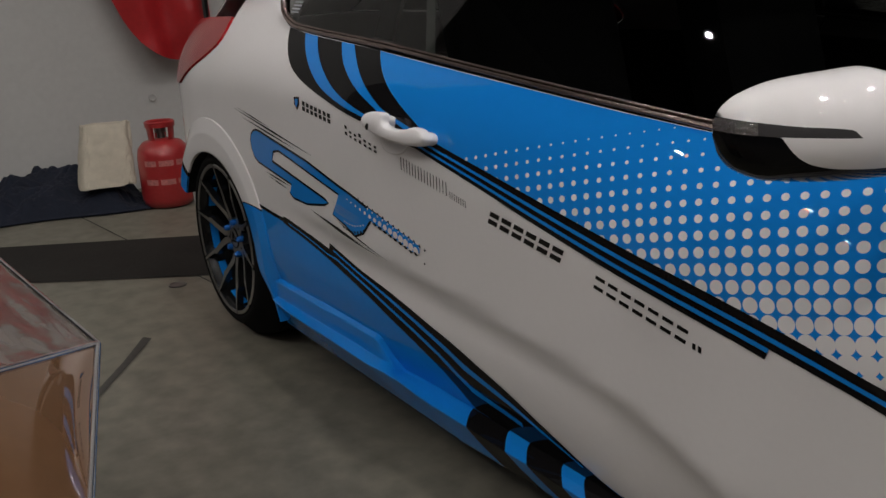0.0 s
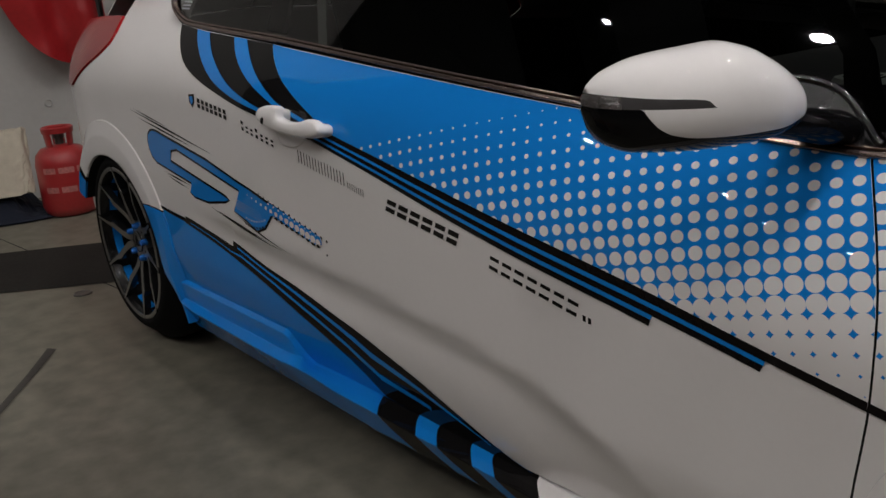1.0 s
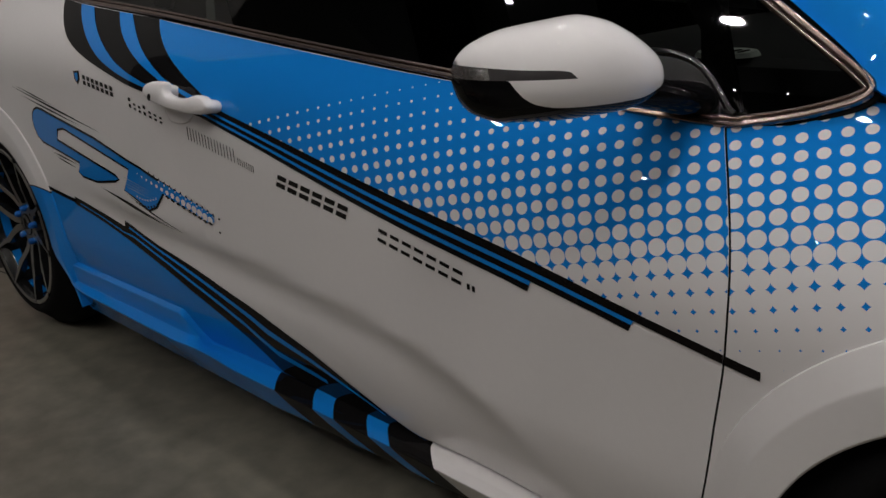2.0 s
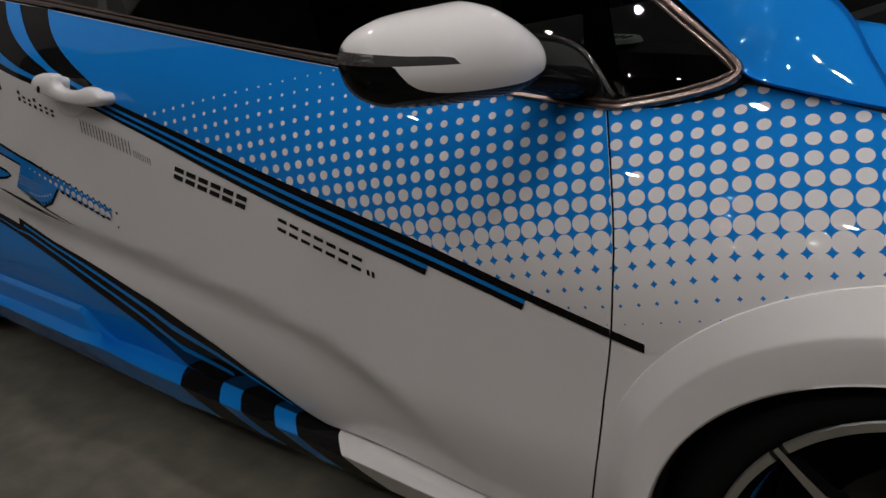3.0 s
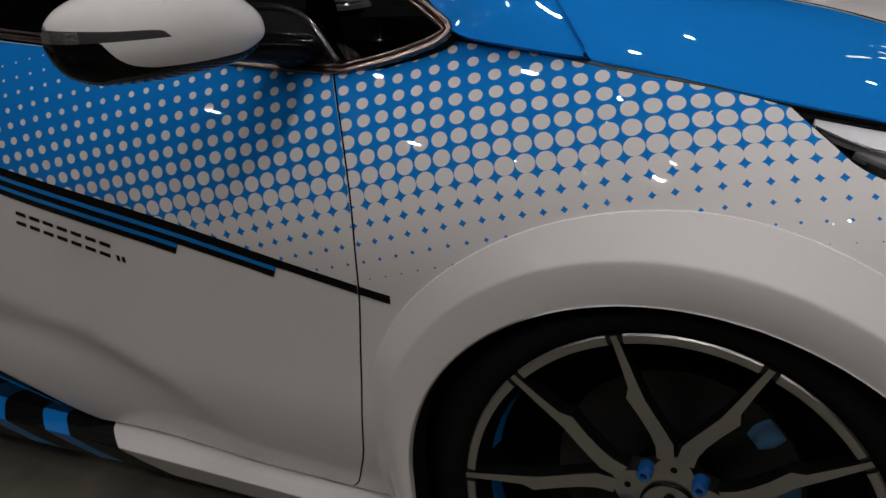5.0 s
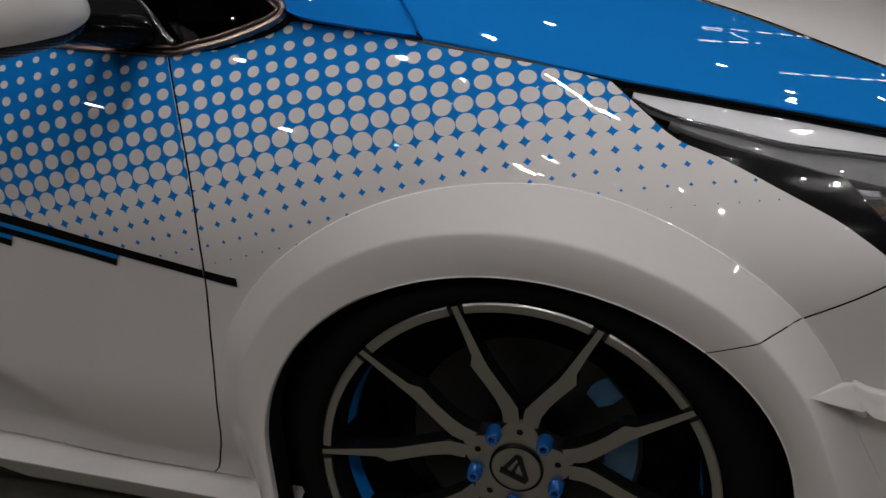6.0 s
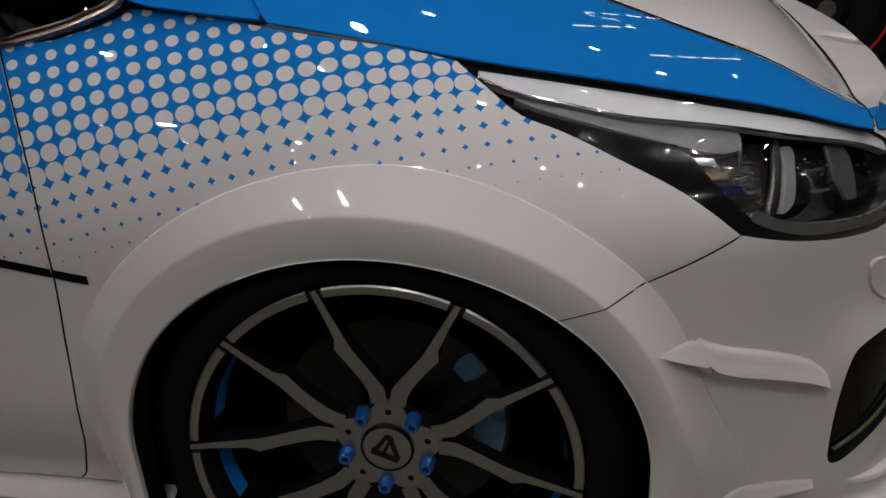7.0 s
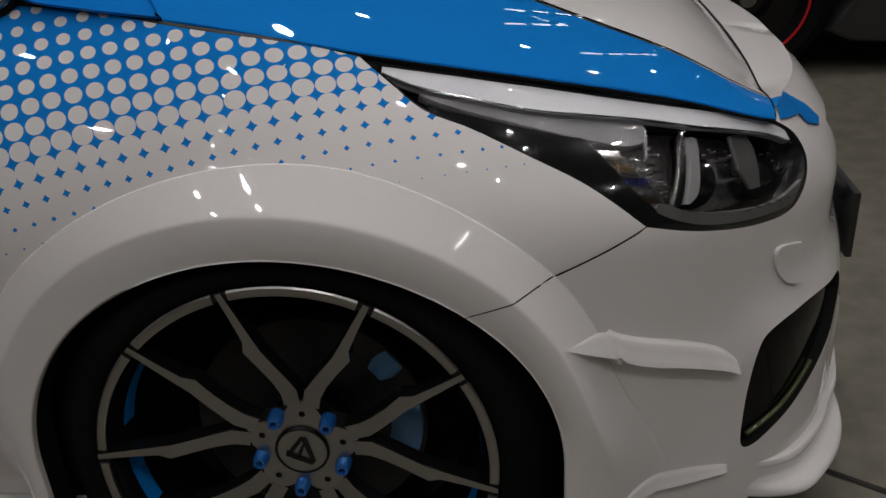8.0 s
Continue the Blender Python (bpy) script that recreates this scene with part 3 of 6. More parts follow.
back_bumper(False)
back_bumper(True)

# inner shell behind all gaps
for far in (False, True):
    panel("inner_shell", [(-3.1, 0.24), (-2.99, 0.24)] + ellipse_pts(-2.65, 0.345, 0.31, 180, 0, 16) + [(-2.3, 0.2), (-0.35, 0.2)] + ellipse_pts(0.0, 0.345, 0.31, 180, 0, 16)
          + [(0.345, 0.2), (U_NOSE, 0.2), (U_NOSE, 0.60), (0.62, 0.52), (0.43, 0.54), (0.30, 0.62), (0.10, 0.72), (-0.2, 0.80), (-0.43, 0.79), (-1.7, 0.90), (-3.1, 0.90)],
          M_GAP, car, -0.055, 0, 0.06, far)
    for cx in (0.0, -2.65):
        bm = bmesh.new()
        lathe(bm, [(0.02, 0.35), (0.30, 0.355), (0.30, 0.02)], 40, "y", (cx, 0, 0.33))
        bmesh.ops.recalc_face_normals(bm, faces=bm.faces)
        for f in [f for f in bm.faces if f.calc_center_median().z < 0.16]:
            bm.faces.remove(f)
        for v in bm.verts:
            v.co.y = 2 * CY - v.co.y if far else v.co.y
        part("wheel_housing", bm, M_GAP, car)
bm = bmesh.new()
box(bm, (2.9, 1.2, 0.04), (-1.2, CY, 0.20))
box(bm, (0.6, 1.2, 0.04), (-3.0, CY, 0.24))
box(bm, (0.45, 1.0, 0.04), (0.45, CY, 0.17))
part("underbody", bm, M_GAP, car)

# ---- side sill ----
SILL_TOP = [(-2.36, 0.300), (-1.70, 0.300), (-1.688, 0.297), (-1.640, 0.232), (-1.622, 0.222), (-0.96, 0.2185), (-0.31, 0.2175)]
SILL_OUT = [(-2.30, -0.010), (-2.24, -0.024), (-2.15, -0.030), (-1.75, -0.031), (-1.6, -0.014), (-1.3, 0.004), (-0.9, 0.016), (-0.31, 0.018)]
SILL_EDGE = [(-2.36, 0.232), (-1.7, 0.234), (-1.5, 0.214), (-1.2, 0.206), (-0.31, 0.200)]
SILL_LOW = [(-2.36, 0.134), (-1.3, 0.136), (-0.31, 0.136)]
SILL_B = (0.0, 0.12, 0.36, 0.62, 0.90, 1.0)


def sill_point(a, b):
    """a: along x; b: 0 at the door's lower edge, 0.62 on the outer crease, 1 under the car."""
    top, out, ridge, low = spline(SILL_TOP, a), spline(SILL_OUT, a), spline(SILL_EDGE, a), spline(SILL_LOW, a)
    raised = smooth((top - 0.225) / 0.06)
    inner = skin(a, top)[1] + 0.004
    lip = inner - 0.010 - 0.006 * raised
    corners = [(inner, top), (lip, top - 0.003 - 0.007 * raised), (lip + 0.004 * raised + (out - lip) * 0.45 * (1 - raised), top + (ridge - top) * (0.86 * raised + 0.45 * (1 - raised))),
               (out, ridge), (max(out + 0.042, 0.034), low), (0.13, low - 0.006)]
    k = max(i for i in range(5) if b >= SILL_B[i] or i == 0)
    t = (b - SILL_B[k]) / (SILL_B[k + 1] - SILL_B[k])
    y, z = (corners[k][c] + (corners[k + 1][c] - corners[k][c]) * t for c in (0, 1))
    slant = spline([(0, 0), (0.12, 0.004), (0.62, 0.044), (0.75, 0.064), (0.9, 0.112), (1.0, 0.15)], b)
    return a + slant * smooth((a + 2.3) / 0.5) * smooth((-0.35 - a) / 0.4), y, z


def sill(far):
    cuts = [-2.295, -1.382, -1.262, -1.200, -1.104, -1.046, -0.937, -0.31]
    us = {round(x, 5) for a, b in zip(cuts, cuts[1:]) for x in steps(a, b, max(1, int((b - a) / 0.02)))}
    us = sorted(us | {round(x, 5) for x in steps(-1.71, -1.61, 20)})
    bs = sorted({round(x, 4) for c in SILL_B for x in (c - 0.022, c, c + 0.022) if 0 <= x <= 1} | {0.0, 0.06, 0.2, 0.28, 0.44, 0.52, 0.68, 0.75, 0.82, 1.0})

    def which(a, b):
        k = sum(a > c for c in cuts[1:-1])
        return (0, 1, 0, 1, 0, 1, 2)[k]
    return sheet("side_sill", sill_point, us, bs, [M_BLUE, M_BLACK, M_WHITE], car, "side sill in white, black and blue bands", 0, far, which)


sill(False)
sill(True)
# ---- bonnet ----
EDGE_Y = [(-0.30, 0.115), (-0.118, 0.125), (0.095, 0.146), (0.33, 0.196), (0.45, 0.227), (0.56, 0.272), (0.62, 0.31)]
EDGE_Z = [(-0.30, 0.852), (-0.118, 0.827), (0.095, 0.780), (0.33, 0.727), (0.45, 0.697), (0.56, 0.658), (0.62, 0.641)]


def bonnet_point(a, q, lift=0.0):
    """a: 0 rear, 1 front; q: 0 at the edge, 1 on the middle line."""
    rear = -0.116 - 0.105 * (1 - max(0.0, 1 - q / 0.2) ** 1.6) + 0.9 * max(0.0, q - 0.2) * (1 - 0.45 * q) * (1 - 0.25 * q)
    front = 0.578 + 0.026 * (1 - max(0.0, 1 - q) ** 2)
    x = rear + (front - rear) * a
    xe = -0.116 + (0.578 + 0.116) * a
    y = spline(EDGE_Y, xe) + (CY - spline(EDGE_Y, xe)) * q
    h = spline([(0, 0.097), (0.25, 0.080), (0.6, 0.060), (1, 0.036)], a)
    nose = 0.035 * max(0.0, (a - 0.80) / 0.2) ** 2 * smooth(q * 3)
    dip = 0.40 * max(0.0, q - 0.2) * (1 - q) * (1 - a) ** 4
    z = spline(EDGE_Z, x if q < 0.02 else xe + (x - xe) * 0.8 * smooth(q / 0.05)) + h * (1 - max(0.0, 1 - q) ** 5) - nose - dip + lift
    return x, y, z


QS = [0, 0.006, 0.015, 0.03, 0.05, 0.08, 0.12, 0.16, 0.19, 0.2, 0.21, 0.23, 0.26, 0.3, 0.35, 0.4, 0.52, 0.66, 0.8, 0.9, 1.0]
FILM_Q = [(0, 0.42), (0.2, 0.405), (0.45, 0.335), (0.75, 0.215), (0.92, 0.145), (1.0, 0.115)]
for far in (False, True):
    bonnet = sheet("bonnet", lambda a, q: bonnet_point(a, q), steps(0, 1, 30), QS, [M_WHITE, M_BLUE, M_GAP], car, "white bonnet with blue film along its edges", 0.005, far, lambda a, q: int(q < 0.85 * spline(FILM_Q, a)), 2)
    sheet("bonnet_film", lambda a, s: bonnet_point(a, 0.0005 + s * spline(FILM_Q, a), 0.0016), steps(0.002, 0.998, 30), steps(0, 1, 14), M_BLUE, bonnet, "blue film on the bonnet's side", 0, far)
    sheet("film_edge", lambda a, s: bonnet_point(a, spline(FILM_Q, a) + 0.004 + s * 0.010, 0.0024), steps(0.002, 0.998, 30), [0, 0.5, 1], M_BLACK, bonnet, "thin black edge line", 0, far)


def nose_point(s, q):
    """The strip between the bonnet's front edge and the bumper's top edge."""
    p = Vector(bonnet_point(1.0, q))
    u = 0.655 + (U_NOSE - 0.655) * spline([(0, 0), (0.12, 0.2), (0.35, 0.45), (1, 1)], q)
    e = Vector(skin(u, spline([(0.65, 0.660), (0.72, 0.656), (0.80, 0.650), (0.95, 0.641), (1.1, 0.635), (1.4, 0.632)], u), 0.0022))
    m = (p + e) / 2 + Vector((0.003, 0, 0.002))
    return tuple(p * (1 - s) ** 2 + m * 2 * s * (1 - s) + e * s * s)


for far in (False, True):
    nose = sheet("nose_panel", lambda s, q: nose_point(0.02 + 0.98 * s, q), steps(0, 1, 8), QS, [M_WHITE, M_BLUE], car, "white panel over the grille", 0, far, lambda s, q: int(q < 0.13))
    tube("bonnet_front_joint", [tuple(Vector((x, 2 * CY - y if far else y, z))) for x, y, z in (nose_point(0.03, q) for q in steps(0.01, 1, 24))], 0.0013, M_GAP, car, 6)
    panel("nose_film", [(0.704, 0.644), (0.751, 0.636), (0.797, 0.628), (0.800, 0.616), (0.853, 0.600), (0.884, 0.602), (0.872, 0.622), (0.835, 0.647), (0.80, 0.650), (0.72, 0.656)], M_BLUE, bumper if not far else car, 0.0026, 0, 0.02, far, "blue film tip")

# ---- pillars, roof and glass ----
WIN_LOW = arc_pts([(-2.285, 1.06), (-2.25, 1.008), (-2.17, 0.974), (-2.07, 0.961), (-1.70, 0.929), (-1.3, 0.887), (-0.98, 0.8545), (-0.6, 0.820), (-0.44, 0.809), (-0.40, 0.8135), (-0.36, 0.8215), (-0.325, 0.8315), (-0.300, 0.8405), (-0.286, 0.849), (-0.2805, 0.8575)], 3)
WIN_TOP = arc_pts([(-0.2805, 0.8575), (-0.283, 0.866), (-0.292, 0.8755), (-0.332, 0.903), (-0.42, 0.960), (-0.62, 1.09), (-0.86, 1.215), (-1.10, 1.285), (-1.5, 1.318), (-1.9, 1.290), (-2.15, 1.20), (-2.27, 1.10), (-2.285, 1.06)], 3)


def side_glass(x, z):
    return (x, spline(BELT_IN, x) + 0.010 + 0.42 * (z - spline(BELT_Z, x)) + 0.10 * max(0.0, z - spline(BELT_Z, x)) ** 2, z)


def glass_normal(x, z, e=2e-3):
    p = Vector(side_glass(x + e, z)) - Vector(side_glass(x - e, z))
    q = Vector(side_glass(x, z + e)) - Vector(side_glass(x, z - e))
    return tuple(p.cross(q).normalized())


def shrink(loop, d):
    out, n = [], len(loop)
    for i in range(n):
        a, b = loop[i - 1], loop[(i + 1) % n]
        t = Vector((b[0] - a[0], b[1] - a[1])).normalized()
        out.append((loop[i][0] - t.y * d, loop[i][1] + t.x * d))
    return out


def dedupe(loop):
    out = []
    for p in loop:
        if not out or math.hypot(p[0] - out[-1][0], p[1] - out[-1][1]) > 2.5e-3:
            out.append(p)
    return out


WIN = dedupe(WIN_LOW[:-1] + WIN_TOP[:-1])
WIN_IN = shrink(WIN, 0.0158)
WIN_OUT = shrink(WIN, -0.0035)
TRIM_H = [(0, 0.001), (0.06, 0.0085), (0.22, 0.0128), (0.44, 0.0125), (0.54, 0.0105), (0.58, 0.0070), (0.62, 0.0085), (0.72, 0.0105), (0.90, 0.0090), (1.0, 0.001)]


def trim_point(a, b):
    """a: round the window; b: 0 on the outer edge of the moulding, 1 on the glass."""
    n = len(WIN)
    i, t = int(a) % n, a - int(a)
    p = [w[i] + (w[(i + 1) % n] - w[i]) * t for w in ((tuple(q[0] for q in WIN)), (tuple(q[1] for q in WIN)))]
    q = [w[i] + (w[(i + 1) % n] - w[i]) * t for w in ((tuple(q[0] for q in WIN_IN)), (tuple(q[1] for q in WIN_IN)))]
    x, z = p[0] + (q[0] - p[0]) * b, p[1] + (q[1] - p[1]) * b
    m, h = glass_normal(x, z), spline(TRIM_H, b) + 0.003
    return tuple(c + k * h for c, k in zip(side_glass(x, z), m))


for far in (False, True):
    kw = dict(surface=side_glass, normal_of=glass_normal, far=far)
    sheet("window_trim", trim_point, steps(0, len(WIN), 3 * len(WIN)), [0, 0.06, 0.12, 0.22, 0.34, 0.44, 0.52, 0.56, 0.60, 0.64, 0.70, 0.80, 0.90, 0.96, 1.0], M_CHROME, car, "dark chrome window trim", 0, far)
    panel("window_seal", [WIN_OUT, WIN], M_GAP, car, 0.006, 0.02, 0.05, label="black rubber window seal", **kw)
    panel("side_window", WIN_IN, M_GLASS, car, 0.002, 0.0, 0.08, label="dark tinted side window", **kw)
    panel("window_post", [(-0.475, 0.835), (-0.425, 0.832), (-0.47, 0.93), (-0.56, 1.03), (-0.60, 1.03), (-0.50, 0.92)], M_GAP, car, -0.006, 0.01, 0.05, label="black window post", **kw)
    panel("centre_post", [(-1.77, 0.958), (-1.70, 0.952), (-1.72, 1.30), (-1.80, 1.295)], M_PLASTIC, car, -0.004, 0.01, 0.1, label="black post behind the glass", **kw)

OUTER = [(-0.118, 0.124, 0.828), (-0.20, 0.120, 0.841), (-0.275, 0.118, 0.858), (-0.31, 0.128, 0.893), (-0.42, 0.158, 0.968), (-0.62, 0.201, 1.096), (-0.86, 0.246, 1.221), (-1.10, 0.269, 1.291), (-1.5, 0.275, 1.325), (-1.9, 0.262, 1.297), (-2.15, 0.224, 1.207), (-2.29, 0.185, 1.10)]
INNER = [(-0.122, 0.130, 0.834), (-0.165, 0.175, 0.873), (-0.21, 0.225, 0.915), (-0.27, 0.245, 0.955), (-0.40, 0.272, 1.035), (-0.61, 0.315, 1.16), (-0.86, 0.36, 1.275), (-1.10, 0.39, 1.345), (-1.5, 0.40, 1.375), (-1.95, 0.39, 1.36), (-2.4, 0.37, 1.30), (-2.75, 0.36, 1.21)]
OUT_D, IN_D = arc_pts(OUTER, 6), arc_pts(INNER, 6)


def along(line, a):
    k = min(max(a, 0.0), 1.0) * (len(line) - 1)
    i = min(int(k), len(line) - 2)
    return Vector(line[i]).lerp(Vector(line[i + 1]), k - i)


def pillar_point(a, b):
    p, q = along(OUT_D, a), along(IN_D, a)
    bulge = math.sin(math.pi * b) * 0.022 * smooth(a / 0.32)
    return tuple(p.lerp(q, b) + Vector((0.35 * bulge, -0.75 * bulge, 0.65 * bulge)))


split = 7 / 11
for far in (False, True):
    sheet("front_pillar", lambda a, b: pillar_point(a, b), steps(0, split, 42), steps(0, 1, 8), M_BLUE, car, "blue wrapped windscreen pillar", 0.006, far)
    sheet("roof_rail", lambda a, b: pillar_point(a, b), steps(split, 1, 24), steps(0, 1, 8), M_WHITE, car, "white roof side", 0.006, far)
    sheet("windscreen", lambda a, s: tuple(along(IN_D, 2 / 11 + (split - 2 / 11) * a) * (1 - s) + Vector((along(IN_D, 2 / 11 + (split - 2 / 11) * a).x + 0.06, CY, along(IN_D, 2 / 11 + (split - 2 / 11) * a).z + 0.02)) * s + Vector((0.10 * s * (1 - s), 0, 0.03 * s * (1 - s)))),
          steps(0, 1, 14), steps(0, 1, 10), M_SCREEN, car, "clear windscreen", 0, far)
    sheet("roof", lambda a, s: tuple(along(IN_D, split + (1 - split) * a) * (1 - s) + Vector((along(IN_D, split + (1 - split) * a).x, CY, along(IN_D, split + (1 - split) * a).z + 0.045)) * s + Vector((0, 0, 0.05 * s * (1 - s)))),
          steps(0, 1, 14), steps(0, 1, 10), M_WHITE, car, "white roof", 0.01, far)
    sheet("rear_pillar", lambda a, s: tuple((Vector((-2.29, 0.185, 1.10)) * (1 - a) + Vector((-2.70, 0.135, 1.10)) * a) * (1 - s) + (Vector((-2.29, 0.19, 1.108)) * (1 - a) + Vector((-2.75, 0.36, 1.21)) * a) * s),
          steps(0, 1, 8), steps(0, 1, 8), M_WHITE, car, "white rear pillar", 0.004, far)
    sheet("tailgate", lambda a, s: tuple((Vector((-2.70, 0.135, 1.10)) * (1 - a) + Vector((-2.75, 0.36, 1.21)) * a) * (1 - s)
                                          + (Vector((-3.20, 0.22, 0.98)) * (1 - a) + Vector((-3.28, 0.36, 0.97)) * a) * s),
          steps(0, 1, 8), steps(0, 1, 8), M_WHITE, car, "white tailgate side", 0.004, far)
    sheet("rear_window", lambda a, s: tuple((Vector((-2.75, 0.36, 1.21)) * (1 - a) + Vector((-2.75, CY, 1.255)) * a) * (1 - s) + (Vector((-3.28, 0.36, 0.97)) * (1 - a) + Vector((-3.34, CY, 0.99)) * a) * s),
          steps(0, 1, 8), steps(0, 1, 8), M_GLASS, car, "dark rear window", 0.004, far)
    sheet("tailgate_low", lambda a, s: tuple(Vector(skin(-3.15 - (U_TAIL * -1 - 3.15) * a, 0.785)) * (1 - s) + (Vector((-3.28, 0.30, 0.975)) * (1 - a) + Vector((-3.34, CY, 0.99)) * a) * s),
          steps(0, 1, 12), steps(0, 1, 6), M_WHITE, car, "white tailgate", 0.004, far)
    sheet("cowl", lambda a, s: tuple(Vector(bonnet_point(-0.01, 0.14 + 0.86 * a)) * (1 - s) + Vector((-0.25 + 0.06 * a, bonnet_point(0, 0.14 + 0.86 * a)[1], bonnet_point(0, 0.14 + 0.86 * a)[2] - 0.01)) * s + Vector((0, 0, -0.012))),
          steps(0, 1, 10), steps(0, 1, 4), M_PLASTIC, car, "black plastic cowl under the windscreen", 0, far)

# ---- cabin ----
bm = bmesh.new()
box(bm, (0.55, 1.2, 0.14), (-0.60, CY, 0.797), 0.04)
box(bm, (0.30, 0.4, 0.06), (-0.70, CY + 0.32, 0.90), 0.025)
part("dashboard", bm, M_PLASTIC, car, "black dashboard")
for y in (0.47, 1.25):
    seat = part("seat", bmesh.new(), M_SEAT, car, "black bucket seat")
    bm = bmesh.new()
    box(bm, (0.52, 0.46, 0.16), (-1.35, y, 0.52), 0.05)
    box(bm, (0.16, 0.44, 0.62), (-1.66, y, 0.86), 0.06, pose(0, 0, 0, 0, -16, 0))
    box(bm, (0.10, 0.24, 0.20), (-1.78, y, 1.20), 0.04, pose(0, 0, 0, 0, -12, 0))
    bm.to_mesh(seat.data)
    shade(seat.data, 40)
lathe_part("steering_wheel", [(-0.014 * math.cos(t), 0.18 + 0.014 * math.sin(t)) for t in steps(0, 2 * math.pi, 10)[:-1]], M_PLASTIC, car, 32, "x", (-0.95, 1.22, 0.90), False, "black steering wheel", 60, True)
bm = bmesh.new()
lathe(bm, [(0.006, 0.001), (0.006, 0.040), (0.0, 0.044)], 24, "z", (-0.544, 0.300, 0.868))
speaker = part("speaker_grille", bm, material("pale_grille_plastic", (0.62, 0.66, 0.62), 0.5, 0, 0, 0.2, 200, 0.1), car, "pale dashboard speaker grille")
for k in range(5):
    bm = bmesh.new()
    box(bm, (0.004, 0.030, 0.0012), (-0.568 + 0.012 * k, 0.300, 0.8746))
    part("grille_slot", bm, M_GAP, speaker)


# ---- arch flares, sills' ends and fins ----
SOFT_RISE = [(0, 0), (0.06, 0.01), (0.15, 0.06), (0.30, 0.25), (0.50, 0.60), (0.65, 0.84), (0.78, 0.97), (0.88, 1.0), (1.0, 0.96)]


def flare_point(cx, ao, bo, ac, bc, lip, a, t):
    """a: degrees round the wheel, past 0 and 180 straight down; t: 0 on the crest, 1 on the opening's edge, 1.2 behind it."""
    k = min(max(a, 0.0), 180.0)
    drop = (a - 180.0 if a > 180 else -a if a < 0 else 0.0) * 0.006
    c, s = math.cos(radians(k)), math.sin(radians(k))
    spread = (0.27 * drop * (1 if a < 0 else -1)) if cx < -1 else 0.0
    soft = smooth((17 - a) / 38) if a < 90 else smooth((a - 152) / 22)
    soft = soft if cx > -1 else 0.0
    uc = cx + (ac + soft * (0.085 if a < 90 else -0.008)) * c
    crest = Vector(skin(uc, 0.32 + bc * s - drop, (1 - soft) * (0.0042 * smooth(t / 0.022) - 0.0006) * (1 - smooth(drop / 0.1)) * smooth((165 - a) / 15 if cx > -1 else 1)))
    out = lip + 0.030 * max(0.0, c) ** 2 * (1 if cx > -1 else 0)
    if cx < -1 and a < 0:
        out += 0.016 * smooth(drop / 0.12)
    edge = Vector((cx + ao * c + spread * 2.2, out, 0.32 + bo * s - drop))
    if t <= 1:
        w = spline([(0, 0), (0.25, 0.54), (0.40, 0.865), (0.435, 0.935), (0.46, 0.965), (0.50, 0.982), (0.58, 1.0), (0.68, 1.005), (0.8, 0.985), (1.0, 0.91)], t)
        p = crest.lerp(edge, t)
        p.y = crest.y + (edge.y - 0.004 - crest.y) * w
        if soft:
            base = [skin(uc * x / crest.x, z)[1] for x, z in ((p.x, p.z), (edge.x, edge.z))]
            p.y += soft * (base[0] + (edge.y - 0.004 - base[1]) * spline(SOFT_RISE, t) - p.y)
        return tuple(p)
    edge.y += -0.002 + 0.22 * (t - 1)
    return tuple(edge)


TS = [0, 0.005, 0.010, 0.016, 0.022, 0.03, 0.05, 0.12, 0.2, 0.3, 0.38, 0.42, 0.44, 0.46, 0.48, 0.5, 0.54, 0.6, 0.7, 0.8, 0.9, 0.96, 1.0, 1.03, 1.2]
FRONT, REAR = (0.0, 0.318, 0.284, 0.402, 0.375, -0.014), (-2.65, 0.318, 0.286, 0.412, 0.392, -0.026)
# past the edge the flare's return is painted black for the arch's shade
for far in (False, True):
    sheet("arch_flare", lambda a, t: flare_point(*FRONT, -a + 9 * min(t, 1) * smooth((a + 90) / 50), t), steps(-204, -39.15, 66), TS, [M_WHITE, M_GAP], car, "white arch flare", 0, far, lambda a, t: int(t > 1.02))
    sheet("bumper_flare", lambda a, t: flare_point(*FRONT, -a + 9 * min(t, 1) * smooth(1.02 - (a + 38.7) / 40), t), steps(-38.85, 24, 30), TS, [M_WHITE, M_GAP], bumper if not far else car, "white flare on the bumper", 0, far, lambda a, t: int(t > 1.02))
    sheet("rear_arch_flare", lambda a, t: flare_point(*REAR, -a + 12 * min(t, 1) * smooth((a + 70) / 30) * smooth((20 - a) / 20), t), steps(-157, -26, 64) + steps(-25.2, 25, 22), TS,
          [M_WHITE, M_BLACK, M_BLUE, M_GAP], car, "rear arch flare, white above and blue below", 0, far, lambda a, t: 3 if t > 1.02 else 2 if a > -25.2 or a < -143 else 1 if a > -26 or a < -139 else 0)


ARCH_REACH = 0.48


